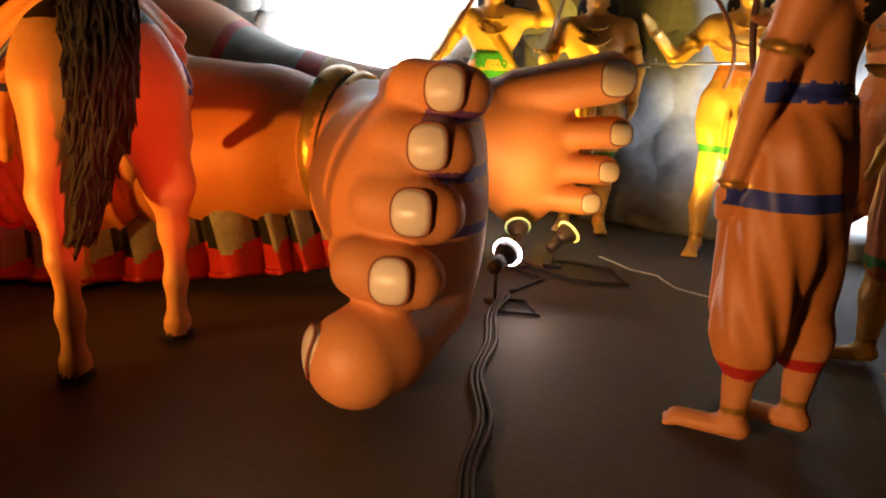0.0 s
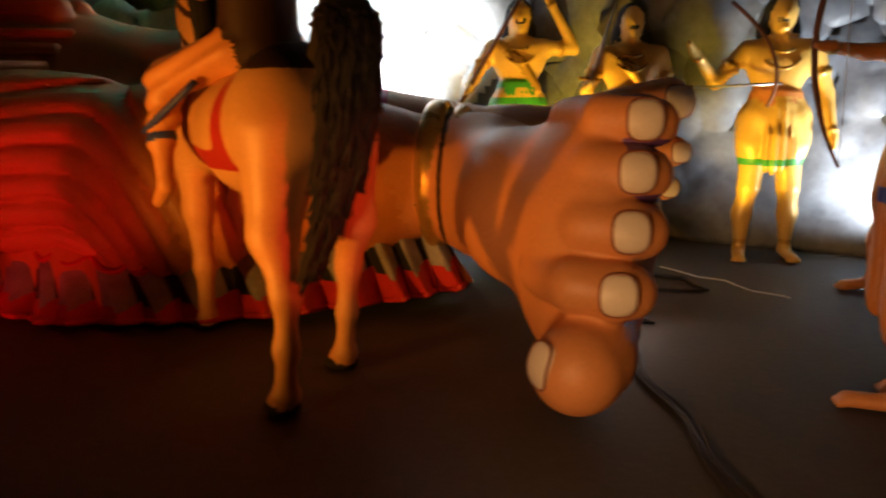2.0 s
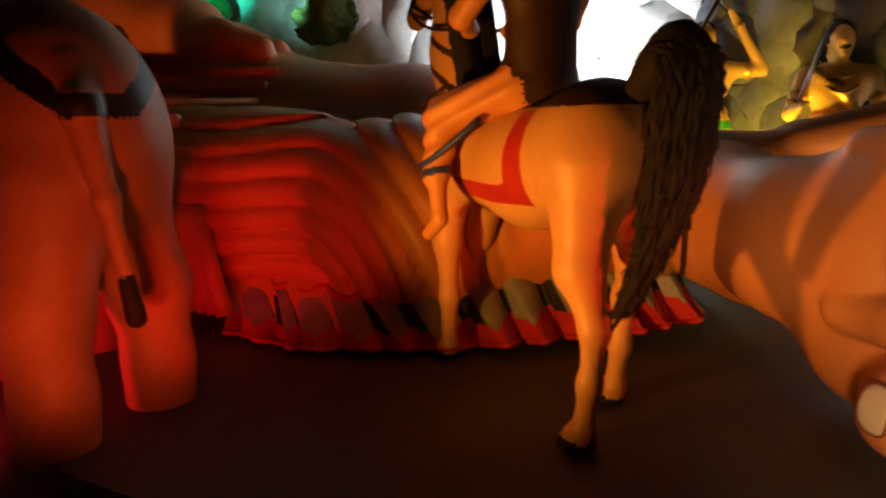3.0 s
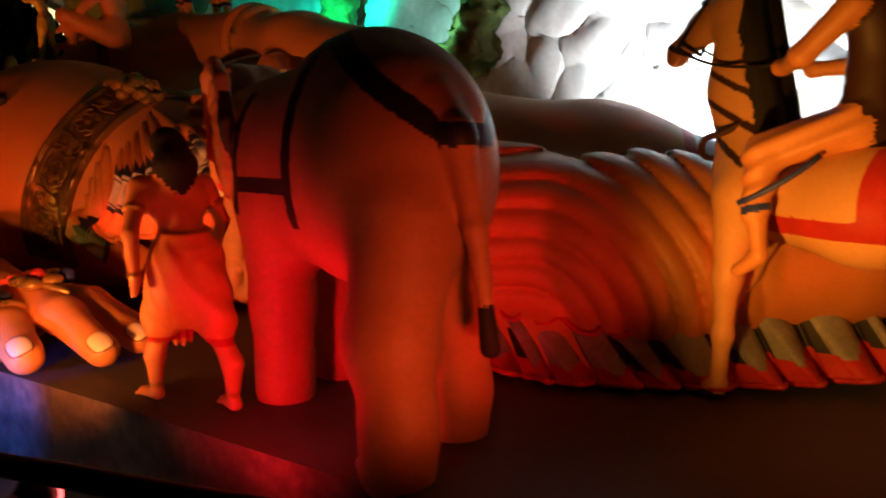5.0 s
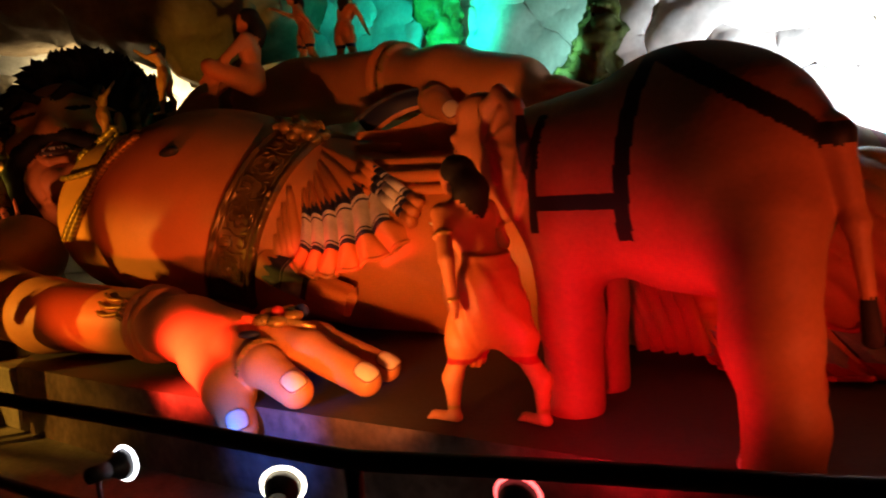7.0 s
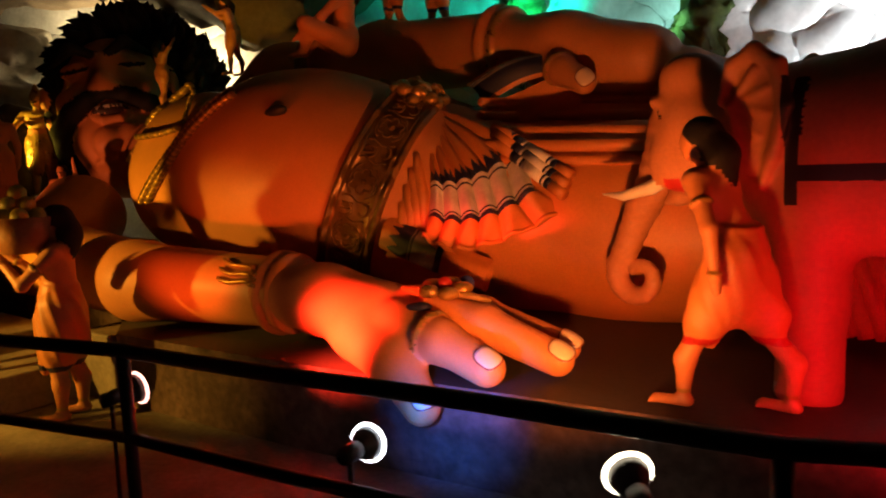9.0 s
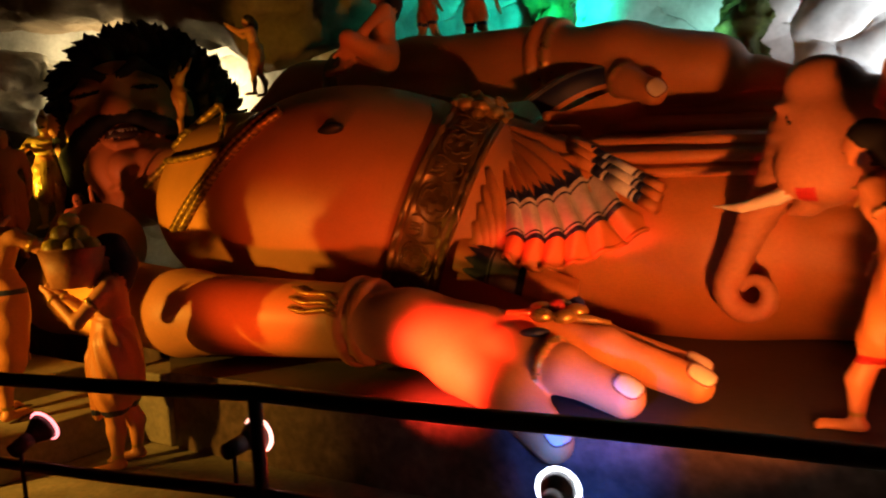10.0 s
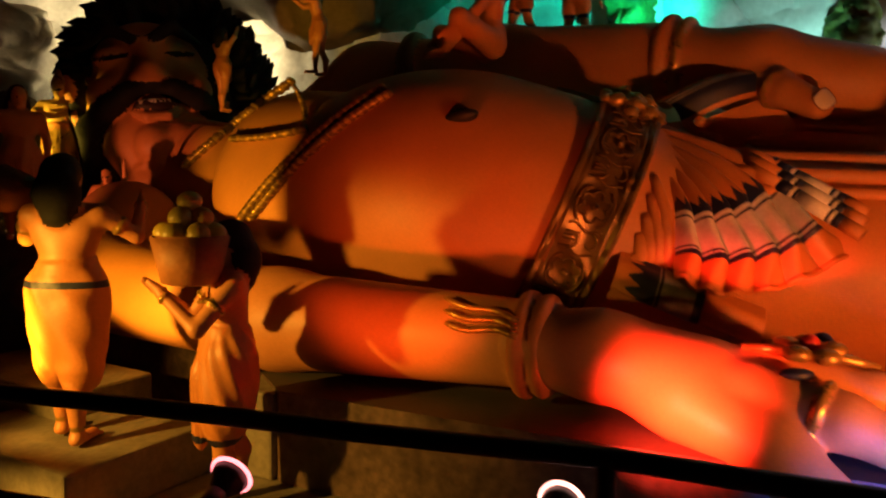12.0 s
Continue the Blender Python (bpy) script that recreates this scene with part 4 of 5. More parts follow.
# ---- elephant ----
def elephant():
    c = Clay()
    m = "elephant_hide"
    wr = lambda p: 0.010 * np.sin(p[..., 1] * 9 + np.sin(p[..., 2] * 5) * 2)
    c.ell((0, -0.18, 1.50), (0.47, 0.80, 0.70), k=0.15, m=m)
    c.ell((0, 0.50, 1.45), (0.44, 0.6, 0.60), k=0.15, m=m)
    c.ell((0, -0.48, 1.42), (0.46, 0.46, 0.62), k=0.12, m=m)
    for x, y in ((-0.32, -0.80), (0.27, -0.56)):
        c.chain([(x * 0.55, y + 0.10, 1.22), (x, y + 0.04, 0.65), (x, y - 0.02, 0.25), (x, y, 0.06)], [0.27, 0.215, 0.175, 0.19], 0.1, m)
        for k in (-1, 0, 1):
            c.ell((x + k * 0.09, y + 0.17 - abs(k) * 0.03, 0.05), (0.05, 0.035, 0.05), k=0.02, m="nail")
    for x, y in ((-0.16, 0.58), (0.36, 0.75)):
        c.chain([(x, y, 1.2), (x, y, 0.6), (x, y, 0.06)], [0.26, 0.19, 0.19], 0.1, m)
        for k in (-1, 0, 1):
            c.ell((x + k * 0.09, y + 0.16 - abs(k) * 0.03, 0.05), (0.05, 0.035, 0.05), k=0.02, m="nail")
    # head, turned a little aside
    c.cap((0, 0.9, 1.62), (0.10, 1.32, 1.70), 0.38, 0.31, 0.15, m)
    c.ell((0.11, 1.44, 1.74), (0.27, 0.30, 0.40), k=0.12, m=m)
    c.ell((0.05, 1.40, 1.42), (0.22, 0.24, 0.22), k=0.10, m=m)
    for sx in (-1, 1):
        c.ell((0.10 + sx * 0.12, 1.45, 2.03), (0.14, 0.19, 0.14), k=0.10, m=m)
        c.ell((0.10 + sx * 0.17, 1.56, 1.46), (0.10, 0.15, 0.20), k=0.07, m=m)
        c.ell((0.12 + sx * 0.19, 1.60, 1.84), (0.07, 0.11, 0.05), (20, 0, 0), 0.05, m)
        tx = 0.12 + sx * 0.19
        c.chain([(tx, 1.50, 1.37), (tx + 0.01, 1.70, 1.27), (tx + 0.04, 1.95, 1.205), (tx + 0.10, 2.18, 1.215)], [0.058, 0.052, 0.036, 0.008], 0.008, "ivory")
        c.ring((tx, 1.52, 1.36), (0.05, 0.85, -0.42), 0.058, 0.022, 0.02, m)
        c.ell((0.12 + sx * 0.255, 1.56, 1.77), (0.018, 0.05, 0.022), (15, 0, 0), 0.004, "black_hair")
        c.cap((0.12 + sx * 0.25, 1.49, 1.815), (0.12 + sx * 0.24, 1.63, 1.80), 0.012, 0.01, 0.01, m)
        ex = sx * 0.40
        c.ell((ex, 0.83, 1.70), (0.055, 0.19, 0.36), (0, 0, sx * 8), 0.04, m)
        c.chain([(ex, 1.02, 1.80), (ex * 1.06, 0.95, 2.00), (ex * 1.1, 0.82, 2.07), (ex * 1.14, 0.68, 1.97), (ex * 1.16, 0.63, 1.74), (ex * 1.12, 0.70, 1.46), (ex * 1.02, 0.78, 1.28)],
                [0.035, 0.042, 0.045, 0.045, 0.042, 0.038, 0.02], 0.03, m)
        for f in range(5):
            a = radians(38 + 32 * f)
            c.cap((ex * 1.07, 0.96, 1.76), (ex * 1.13, 0.96 - 0.24 * math.sin(a), 1.76 + 0.25 * math.cos(a)), 0.018, 0.026, 0.02, m)
    wrinkle = lambda p: 0.004 * np.sin(p[..., 2] * 70)
    c.chain([(0.13, 1.58, 1.66), (0.18, 1.72, 1.42), (0.22, 1.94, 1.12), (0.25, 2.12, 0.76)], [0.24, 0.175, 0.122, 0.105], 0.05, m, None, wrinkle)
    coil = [(0.25, 2.0 + r * math.cos(w), 0.56 + r * math.sin(w)) for w, r in ((0.9 - 0.48 * k, 0.215 - 0.0105 * k) for k in range(15))]
    c.chain([(0.25, 2.12, 0.76)] + coil, [0.105] + [0.098 - 0.0048 * k for k in range(15)], 0.012, m)
    c.chain([(0.10, 1.44, 1.32), (0.10, 1.55, 1.22), (0.10, 1.66, 1.16)], [0.13, 0.08, 0.03], 0.05, m)
    c.wash(lambda p: (np.abs(p[:, 1] - 1.50) < 0.06) & (p[:, 2] < 1.33) & (p[:, 2] > 1.24) & (np.abs(p[:, 0] - 0.1) < 0.3), "red_paint")
    c.chain([(-0.08, -0.82, 1.78), (-0.10, -0.99, 1.62), (-0.06, -1.06, 1.2), (-0.02, -1.09, 0.85)], [0.09, 0.078, 0.052, 0.036], 0.05, m)
    c.cap((-0.02, -1.09, 0.82), (0.0, -1.10, 0.64), 0.04, 0.05, 0.01, "black_hair")
    # harness
    c.wash(lambda p: (np.abs(p[:, 1] + 0.06 + (p[:, 2] - 1.5) * 0.10) < 0.055) & (p[:, 2] > 1.14), "black_strap")
    c.wash(lambda p: (np.abs(p[:, 2] - 1.36) < 0.045) & (p[:, 1] > -0.05) & (p[:, 1] < 0.62) & (np.abs(p[:, 0]) > 0.25), "black_strap")
    c.wash(lambda p: (np.abs(p[:, 1] - 0.60) < 0.04) & (p[:, 2] > 1.18) & (p[:, 2] < 1.9), "black_strap")
    c.wash(lambda p: (np.abs(p[:, 2] - (1.62 + 0.56 * np.clip((p[:, 1] + 0.95) / 0.85, 0, 1) ** 0.8)) < 0.055) & (p[:, 1] < -0.05), "black_strap")
    g = Mesh()
    g.clay(c, 0.015)
    return tagged(g.done("elephant_statue"), "painted plaster elephant with black harness straps and curled trunk", "statue")


at(elephant(), -3.72, 3.75, 0, 52.3)


# ---- the reclining giant ----
def giant():
    g = Mesh()
    c = Clay()
    # folds of the wrap, sweeping across the legs
    def sweep(p):
        r = np.sqrt(np.maximum(p[..., 0] + 2.85, 0) ** 2 + ((p[..., 2] - 0.15) * 0.95) ** 2)
        crease = (1 - np.abs(np.sin(math.pi * (r + 0.03 * np.sin(p[..., 0] * 3.0)) / 0.185))) ** 2
        return 0.075 * crease * np.clip((p[..., 0] + 4.6) * 2, 0, 1) * np.clip((-1.0 - p[..., 0]) * 1.5, 0, 1) * np.clip((6.0 - p[..., 1]) * 3, 0, 1)
    # near leg
    c.chain([(-6.5, 7.0, 0.95), (-5.0, 6.55, 0.86), (-3.1, 5.82, 0.74)], [0.98, 0.93, 0.80], 0.3, "cloth", None, lambda p: 0.03 * np.sin(p[..., 2] * 14) * np.clip((p[..., 2] - 1.2) * 2, 0, 1) + sweep(p))
    c.chain([(-3.4, 5.92, 0.76), (-1.9, 5.42, 0.74), (-0.7, 5.28, 0.84)], [0.82, 0.76, 0.56], 0.3, "cloth", None, sweep)
    # far leg
    c.chain([(-6.3, 8.2, 1.2), (-4.2, 7.75, 1.3), (-2.3, 7.05, 1.10), (-0.7, 6.5, 0.92)], [1.05, 0.98, 0.88, 0.52], 0.3, "cloth")
    c.chain([(-0.9, 6.6, 1.05), (0.2, 6.35, 0.95)], [0.48, 0.40], 0.1, "skin")
    # shins below the wrap
    c.chain([(-1.3, 5.34, 0.88), (-0.05, 5.16, 0.90)], [0.50, 0.40], 0.15, "skin")
    c.wash(lambda p: (p[:, 0] > -1.5) & (p[:, 0] < -0.7) & (p[:, 1] > 5.95), "grey_stripe")
    c.wash(lambda p: (np.abs(p[:, 0] + 0.72) < 0.10) & (p[:, 1] > 5.95), "red_paint")
    c.wash(lambda p: (np.abs(p[:, 0] + 1.52) < 0.05) & (p[:, 1] > 5.95), "red_paint")
    # trunk
    c.ell((-8.75, 7.80, 1.32), (2.05, 1.42, 1.38), (0, 6, -27), 0.3, "skin")
    c.ell((-7.6, 7.4, 1.15), (1.5, 1.3, 1.15), (0, 0, -20), 0.3, "skin")
    c.ell((-10.30, 8.72, 1.40), (1.12, 1.36, 1.18), (0, 0, -28), 0.35, "skin")
    c.ell((-10.45, 8.45, 1.65), (0.72, 0.6, 0.72), (0, 0, -28), 0.4, "skin")
    c.cap((-11.2, 9.5, 1.5), (-12.7, 10.3, 1.9), 0.72, 0.6, 0.3, "skin")
    # belt
    bc, bn = np.array((-7.56, 6.66, 1.34)), unit((1.3, -0.12, -0.55))
    # far shoulder, arm and hand on the thigh
    c.chain([(-10.6, 10.0, 2.0), (-9.9, 10.1, 2.85)], [0.75, 0.6], 0.3, "skin")
    c.chain([(-10.0, 10.1, 2.85), (-8.2, 9.5, 3.02), (-6.4, 8.25, 2.88)], [0.52, 0.50, 0.42], 0.2, "skin")
    c.chain([(-6.4, 8.25, 2.88), (-5.7, 7.85, 2.72), (-4.9, 7.5, 2.50)], [0.42, 0.52, 0.46], 0.12, "skin", ((0, 0, 1), 0.8))
    c.chain([(-5.85, 7.55, 2.6), (-5.70, 7.15, 2.42), (-5.50, 6.95, 2.28)], [0.22, 0.15, 0.13], 0.06, "skin")
    for i, (x, y) in enumerate(((-3.9, 7.35), (-3.85, 7.65), (-4.0, 7.95))):
        c.chain([(-5.0, 7.35 + 0.27 * i, 2.45), (-4.4, y, 2.46), (x, y - 0.1, 2.28)], [0.17, 0.15, 0.12], 0.06, "skin")
    c.ring((-6.44, 8.27, 2.89), (1, -0.7, -0.1), 0.43, 0.07, 0.02, "cloth")
    c.ring((-6.30, 8.18, 2.86), (1, -0.65, -0.1), 0.43, 0.055, 0.02, "gold")
    c.ring((-9.25, 9.86, 2.93), (1, -0.33, 0.1), 0.50, 0.12, 0.03, "cloth_olive")
    g.plate((-5.49, 6.83, 2.32), (0.1, -1, 0.25), (0.5, -0.2, -0.6), 0.085, 0.09, 0.14)
    c.ring((-5.74, 7.22, 2.45), (0.2, -0.6, -0.3), 0.165, 0.035, 0.02, "gold")
    # near shoulder and arm along the platform
    c.chain([(-12.6, 8.6, 0.95), (-12.3, 7.45, 0.55)], [0.6, 0.5], 0.1, "skin")
    c.chain([(-12.3, 7.45, 0.52), (-10.1, 6.15, 0.40), (-8.05, 5.26, 0.42)], [0.50, 0.40, 0.30], 0.15, "skin")
    for f in (0.0, 0.09):
        c.ring((-8.16 + f * 1.3, 5.30 - f * 0.55, 0.42), (1, -0.43, 0), 0.325 - f * 0.2, 0.055, 0.02, "cloth")
    c.wash(lambda p: (p[:, 2] < 0.002), "cloth")
    g.clay(c, 0.034)
    body = c

    def snap(p, lift=0.0, eye=(-8.6, 0.53, 1.46)):
        """The point of the body's surface met on the way from the walkway towards p."""
        e = np.array(eye)
        d = unit(np.array(p) - e)
        q = e + np.multiply.outer(np.linspace(4.0, 13.0, 900), d)
        near = body.depth(q) < 0.015
        if not near.any():
            return Vector(p)
        hit = np.argmax(near)
        return Vector(q[hit] - d * lift)

    # navel: a dark slit, its shade given by a black ball
    eye_ = snap((-8.68, 6.72, 2.12), -0.02)
    g.ball(eye_, (0.17, 0.075, 0.06), "black_strap", 10, 20, (-35, -10, -27))
    # near hand
    c = Clay()
    c.chain([(-8.15, 5.26, 0.42), (-7.7, 5.08, 0.40), (-7.15, 4.85, 0.32)], [0.31, 0.345, 0.31], 0.1, "skin", ((0.2, 0.2, 1), 0.85))
    c.cap((-7.35, 4.82, 0.27), (-6.95, 4.75, 0.25), 0.27, 0.25, 0.15, "skin")
    c.chain([(-7.25, 4.65, 0.22), (-6.92, 4.30, 0.08), (-6.68, 3.98, -0.12)], [0.25, 0.185, 0.13], 0.12, "skin")
    fingers = (((-6.95, 4.55, 0.34), (-6.58, 4.25, 0.26), (-6.24, 4.02, 0.14)),
               ((-6.85, 4.72, 0.40), (-6.30, 4.47, 0.33), (-5.78, 4.22, 0.15)),
               ((-6.85, 4.92, 0.36), (-6.35, 4.78, 0.34), (-5.72, 4.55, 0.15)),
               ((-6.95, 5.10, 0.32), (-6.5, 5.05, 0.3), (-6.0, 4.95, 0.13)))
    for i, f in enumerate(fingers):
        c.chain(f, [0.17 - 0.008 * i, 0.15 - 0.008 * i, 0.128 - 0.01 * i], 0.07, "skin")
    for f, rr, n in ((((-6.92, 4.30, 0.08), (-6.68, 3.98, -0.12)), 0.13, (0.1, -0.55, 1)), (fingers[0][1:], 0.128, (-0.05, -0.5, 1)), (fingers[1][1:], 0.118, (0.0, -0.45, 1)), (fingers[2][1:], 0.108, (0.0, -0.4, 1))):
        d = Vector(f[1]) - Vector(f[0])
        n = Vector(n)
        n = (n - d * n.dot(d) / d.length_squared).normalized()
        g.plate(Vector(f[1]) + d.normalized() * 0.03 + n * rr * 0.97, n + d.normalized() * 0.25, d, 0.085, 0.075, rr)
    c.ring((-6.66, 4.32, 0.28), (0.75, -0.55, -0.2), 0.165, 0.03, 0.015, "gold")
    c.wash(lambda p: (p[:, 2] < -0.6), "skin")
    g.clay(c, 0.016)
    for k in range(5):
        w = k * 2 * math.pi / 5
        g.ball((-6.60 + 0.13 * math.cos(w), 4.60 + 0.12 * math.sin(w), 0.575 + 0.02 * math.sin(w)), (0.085, 0.08, 0.05), "gold", 6, 10)
    g.ball((-6.60, 4.60, 0.61), 0.055, "red_paint", 6, 10)
    g.ball((-6.46, 4.74, 0.585), 0.065, "blue_paint", 6, 10)
    g.tube([(-6.95, 4.70, 0.56), (-6.78, 4.62, 0.57), (-6.4, 4.52, 0.53), (-6.25, 4.5, 0.50)], [0.02, 0.03, 0.03, 0.015], "gold", 8)
    g.ball((-6.76, 4.40, 0.475), (0.10, 0.055, 0.035), "navy", 6, 10)
    # flared cuff ornament
    for k in range(3):
        line = [(-8.26 - 0.049 * i, 5.19 + 0.021 * i, 0.60 - 0.055 * k + (0.012 - 0.0035 * k) * i + 0.022 * math.sin(i * 0.62)) for i in range(11)]
        g.tube([snap(q, 0.012) for q in line], [0.02] + [0.024] * 9 + [0.016], "gold", 8)


    # near foot, standing on its edge with the sole outwards
    c = Clay()
    c.chain([(-0.25, 5.18, 0.90), (0.10, 5.08, 0.88)], [0.40, 0.41], 0.1, "skin")
    c.ell((0.42, 5.05, 0.72), (0.40, 0.42, 0.50), k=0.15, m="skin")
    c.chain([(0.15, 4.95, 0.85), (0.40, 4.2, 0.82), (0.62, 3.62, 0.80)], [0.44, 0.40, 0.33], 0.2, "skin", ((1, 0.1, 0), 0.85))
    c.ell((0.62, 3.75, 0.82), (0.25, 0.50, 0.60), (0, 0, 8), 0.2, "skin")
    c.ell((0.60, 3.85, 0.42), (0.24, 0.5, 0.36), k=0.15, m="skin")
    c.ell((0.80, 3.80, 0.84), (0.17, 0.36, 0.62), (0, 0, 8), 0.12, "skin")
    for x, y, z, r in ((0.80, 3.46, 1.33, 0.115), (0.755, 3.37, 1.11, 0.122), (0.715, 3.27, 0.87, 0.13), (0.655, 3.18, 0.62, 0.13)):
        c.chain([(x - 0.24, y + 0.34, z), (x - 0.13, y + 0.06, z + 0.01), (x + 0.03, y + 0.0, z)], [r * 0.9, r * 0.95, r], 0.025, "skin")
        c.cap((x + 0.03, y, z), (x + 0.09, y + 0.02, z - 0.01), r, r * 0.95, 0.02, "skin")
        g.plate((x + 0.02, y - r * 0.985, z + 0.012), (-0.08, -1, 0.10), (1, 0, 0), 0.075, 0.088, r)
    c.chain([(0.72, 3.62, 0.38), (0.60, 3.25, 0.30), (0.53, 3.14, 0.28)], [0.20, 0.20, 0.205], 0.05, "skin")
    g.plate((0.345, 3.05, 0.33), (-0.9, -0.42, 0.15), (0, 1, 0), 0.07, 0.10, 0.2)
    # shadow in the gaps between the toes, painted on as purple bands
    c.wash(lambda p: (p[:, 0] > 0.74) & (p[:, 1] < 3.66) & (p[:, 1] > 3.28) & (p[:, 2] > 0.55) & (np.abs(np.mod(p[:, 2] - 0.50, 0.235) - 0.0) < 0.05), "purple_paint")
    c.ring((-0.14, 5.20, 0.90), (1, -0.14, 0), 0.44, 0.085, 0.01, "gold")
    c.ring((0.02, 5.17, 0.90), (1, -0.14, 0), 0.435, 0.05, 0.01, "gold")
    c.wash(lambda p: np.abs((p - np.array((-0.045, 5.18, 0.9))) @ unit((1, -0.14, 0))) < 0.018, "cloth_dark")
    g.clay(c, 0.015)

    # far foot, toes pointing away from the leg
    c = Clay()
    c.chain([(0.1, 6.4, 0.95), (0.55, 6.3, 0.9)], [0.40, 0.42], 0.1, "skin")
    c.chain([(0.5, 6.3, 0.85), (1.05, 6.22, 0.9)], [0.46, 0.40], 0.2, "skin", ((0, 1, 0), 0.7))
    c.ell((1.05, 6.22, 0.82), (0.40, 0.26, 0.62), k=0.15, m="skin")
    for a, b, r in (((1.0, 6.16, 1.25), (1.66, 6.05, 1.39), 0.19), ((1.2, 6.15, 0.95), (1.74, 6.07, 0.99), 0.125), ((1.2, 6.15, 0.70), (1.68, 6.08, 0.70), 0.115), ((1.15, 6.15, 0.46), (1.57, 6.08, 0.45), 0.11)):
        c.chain([a, b], [r * 0.95, r], 0.04, "skin")
        g.plate((b[0] + r * 0.32, b[1] - r * 0.93, b[2]), (0.28, -1, 0.05), (1, 0.2, 0), r * 0.66, r * 0.66, r)
    g.clay(c, 0.017)

    # pleated frill along the near leg and its red hem
    base = [(-3.30, 4.80), (-2.6, 4.46), (-1.9, 4.48), (-1.1, 4.58), (-0.35, 4.74), (0.10, 4.88)]

    def along(t):
        s = max(0, min(0.9999, t)) * (len(base) - 1)
        i = min(int(s), len(base) - 2)
        f = s - i
        return Vector(base[i]).lerp(Vector(base[i + 1]), f)
    lift = lambda t: 0.02 + 0.30 * max(0, t - 0.45) ** 1.2
    N = 13

    def pleat(u, v):
        t = u * N + 0.12 * math.sin(u * 31)
        ph = t - math.floor(t)
        p = along(u)
        back = 0.34 + 0.24 * max(0, min(1, -1.9 - p.x))
        top_z = 0.30 + 0.10 * max(0, min(1, -1.9 - p.x)) + 0.42 * max(0, min(1, (p.x + 1.95) / 1.35))
        tall = max(0.2, top_z - lift(u))
        swell = math.sin(math.pi * min(1, ph / 0.66)) ** 0.7 if ph < 0.66 else -0.9 * math.sin(math.pi * (ph - 0.66) / 0.34)
        side = (ph - 0.4) * -0.10 * v
        out = (0.035 + 0.075 * v) * swell + 0.10 * max(0, v - 0.7)
        return Vector((p.x - 0.30 * (1 - v) + side, p.y + back * (1 - v) - out, lift(u) + tall * (1 - v) - 0.03 * (1 - v) * swell + (0.03 + 0.03 * swell if v > 0.7 else 0) * (v - 0.7) * 3))

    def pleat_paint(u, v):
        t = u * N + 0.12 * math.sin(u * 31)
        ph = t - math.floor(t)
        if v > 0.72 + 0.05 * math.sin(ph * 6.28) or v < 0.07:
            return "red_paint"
        # black between the pleats is shade painted into the frill's colour
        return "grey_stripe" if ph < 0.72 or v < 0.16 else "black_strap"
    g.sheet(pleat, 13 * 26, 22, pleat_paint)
    g.tube([pleat(i / 330, 1.0) for i in range(331)], 0.020, "red_paint", 7)
    g.tube([pleat(i / 330, 0.04) for i in range(331)], 0.022, "red_paint", 7)
    g.sheet(lambda u, v: (lambda p: (p.x - 0.3 * v, p.y + 0.1 + 0.5 * v, lift(u) * (1 - v) + 0.01 + 0.5 * v))(along(u)), 60, 4, lambda u, v: "cloth")
    for k in range(5):
        g.tube(bend((-4.0 + 0.1 * k, 5.30 - 0.05 * k, 0.9), (-3.85 + 0.1 * k, 5.1 - 0.05 * k, 0.5), (-3.75 + 0.1 * k, 5.1 - 0.05 * k, 0.12), 8), 0.07, "cloth", 8)

    # pleated fan of cloth at the waist
    NP = 6
    three = lambda a, b, c: (lambda u: Vector(a) * (2 * (u - 0.5) * (u - 1)) + Vector(b) * (-4 * u * (u - 1)) + Vector(c) * (2 * u * (u - 0.5)))
    ribs = (three((-7.08, 6.58, 1.70), (-7.04, 6.70, 1.92), (-6.95, 6.78, 2.05)), three((-6.98, 6.18, 1.33), (-6.58, 6.06, 1.36), (-6.12, 6.34, 1.62)),
            three((-6.98, 6.01, 1.01), (-6.47, 5.76, 1.00), (-5.98, 5.86, 1.24)), three((-7.01, 5.90, 0.82), (-6.50, 5.72, 0.72), (-5.66, 5.92, 1.06)))
    knots = (0.0, 0.5, 0.78, 1.0)
    outward = Vector((0.1, -0.8, 0.6)).normalized()

    def fan(u, v):
        i = 0 if v < 0.5 else 1 if v < 0.78 else 2
        f = (v - knots[i]) / (knots[i + 1] - knots[i])
        p = ribs[i](u).lerp(ribs[i + 1](u), f)
        ridge = abs(math.sin(u * NP * math.pi)) ** 0.8
        frill = 0.045 * max(0, v - 0.8) * 5 * math.sin(u * NP * math.pi * 2 + 0.8)
        return p + outward * (0.10 * math.sin(math.pi * min(1, v / 0.6)) + (0.11 * v + 0.025) * ridge + frill) + Vector((0, 0, -0.05 * ridge * max(0, v - 0.7)))

    def fan_paint(u, v):
        zig = 0.06 * (1 - abs(2 * ((u * NP * 2.5) % 1) - 1))
        if v < 0.50 - zig or v > 0.805:
            return "cloth"
        if v < 0.535 or 0.555 < v < 0.572 or 0.745 < v < 0.758 or v > 0.772:
            return "navy"
        return "pale_stripe"
    g.sheet(fan, 208, 84, fan_paint)
    g.sheet(lambda u, v: fan(u, v) + Vector((-0.01, 0.035, -0.03)), 104, 24, lambda u, v: "cloth")
    g.tube([fan(i / 120, 1.0) for i in range(121)], 0.022, "cloth", 8)
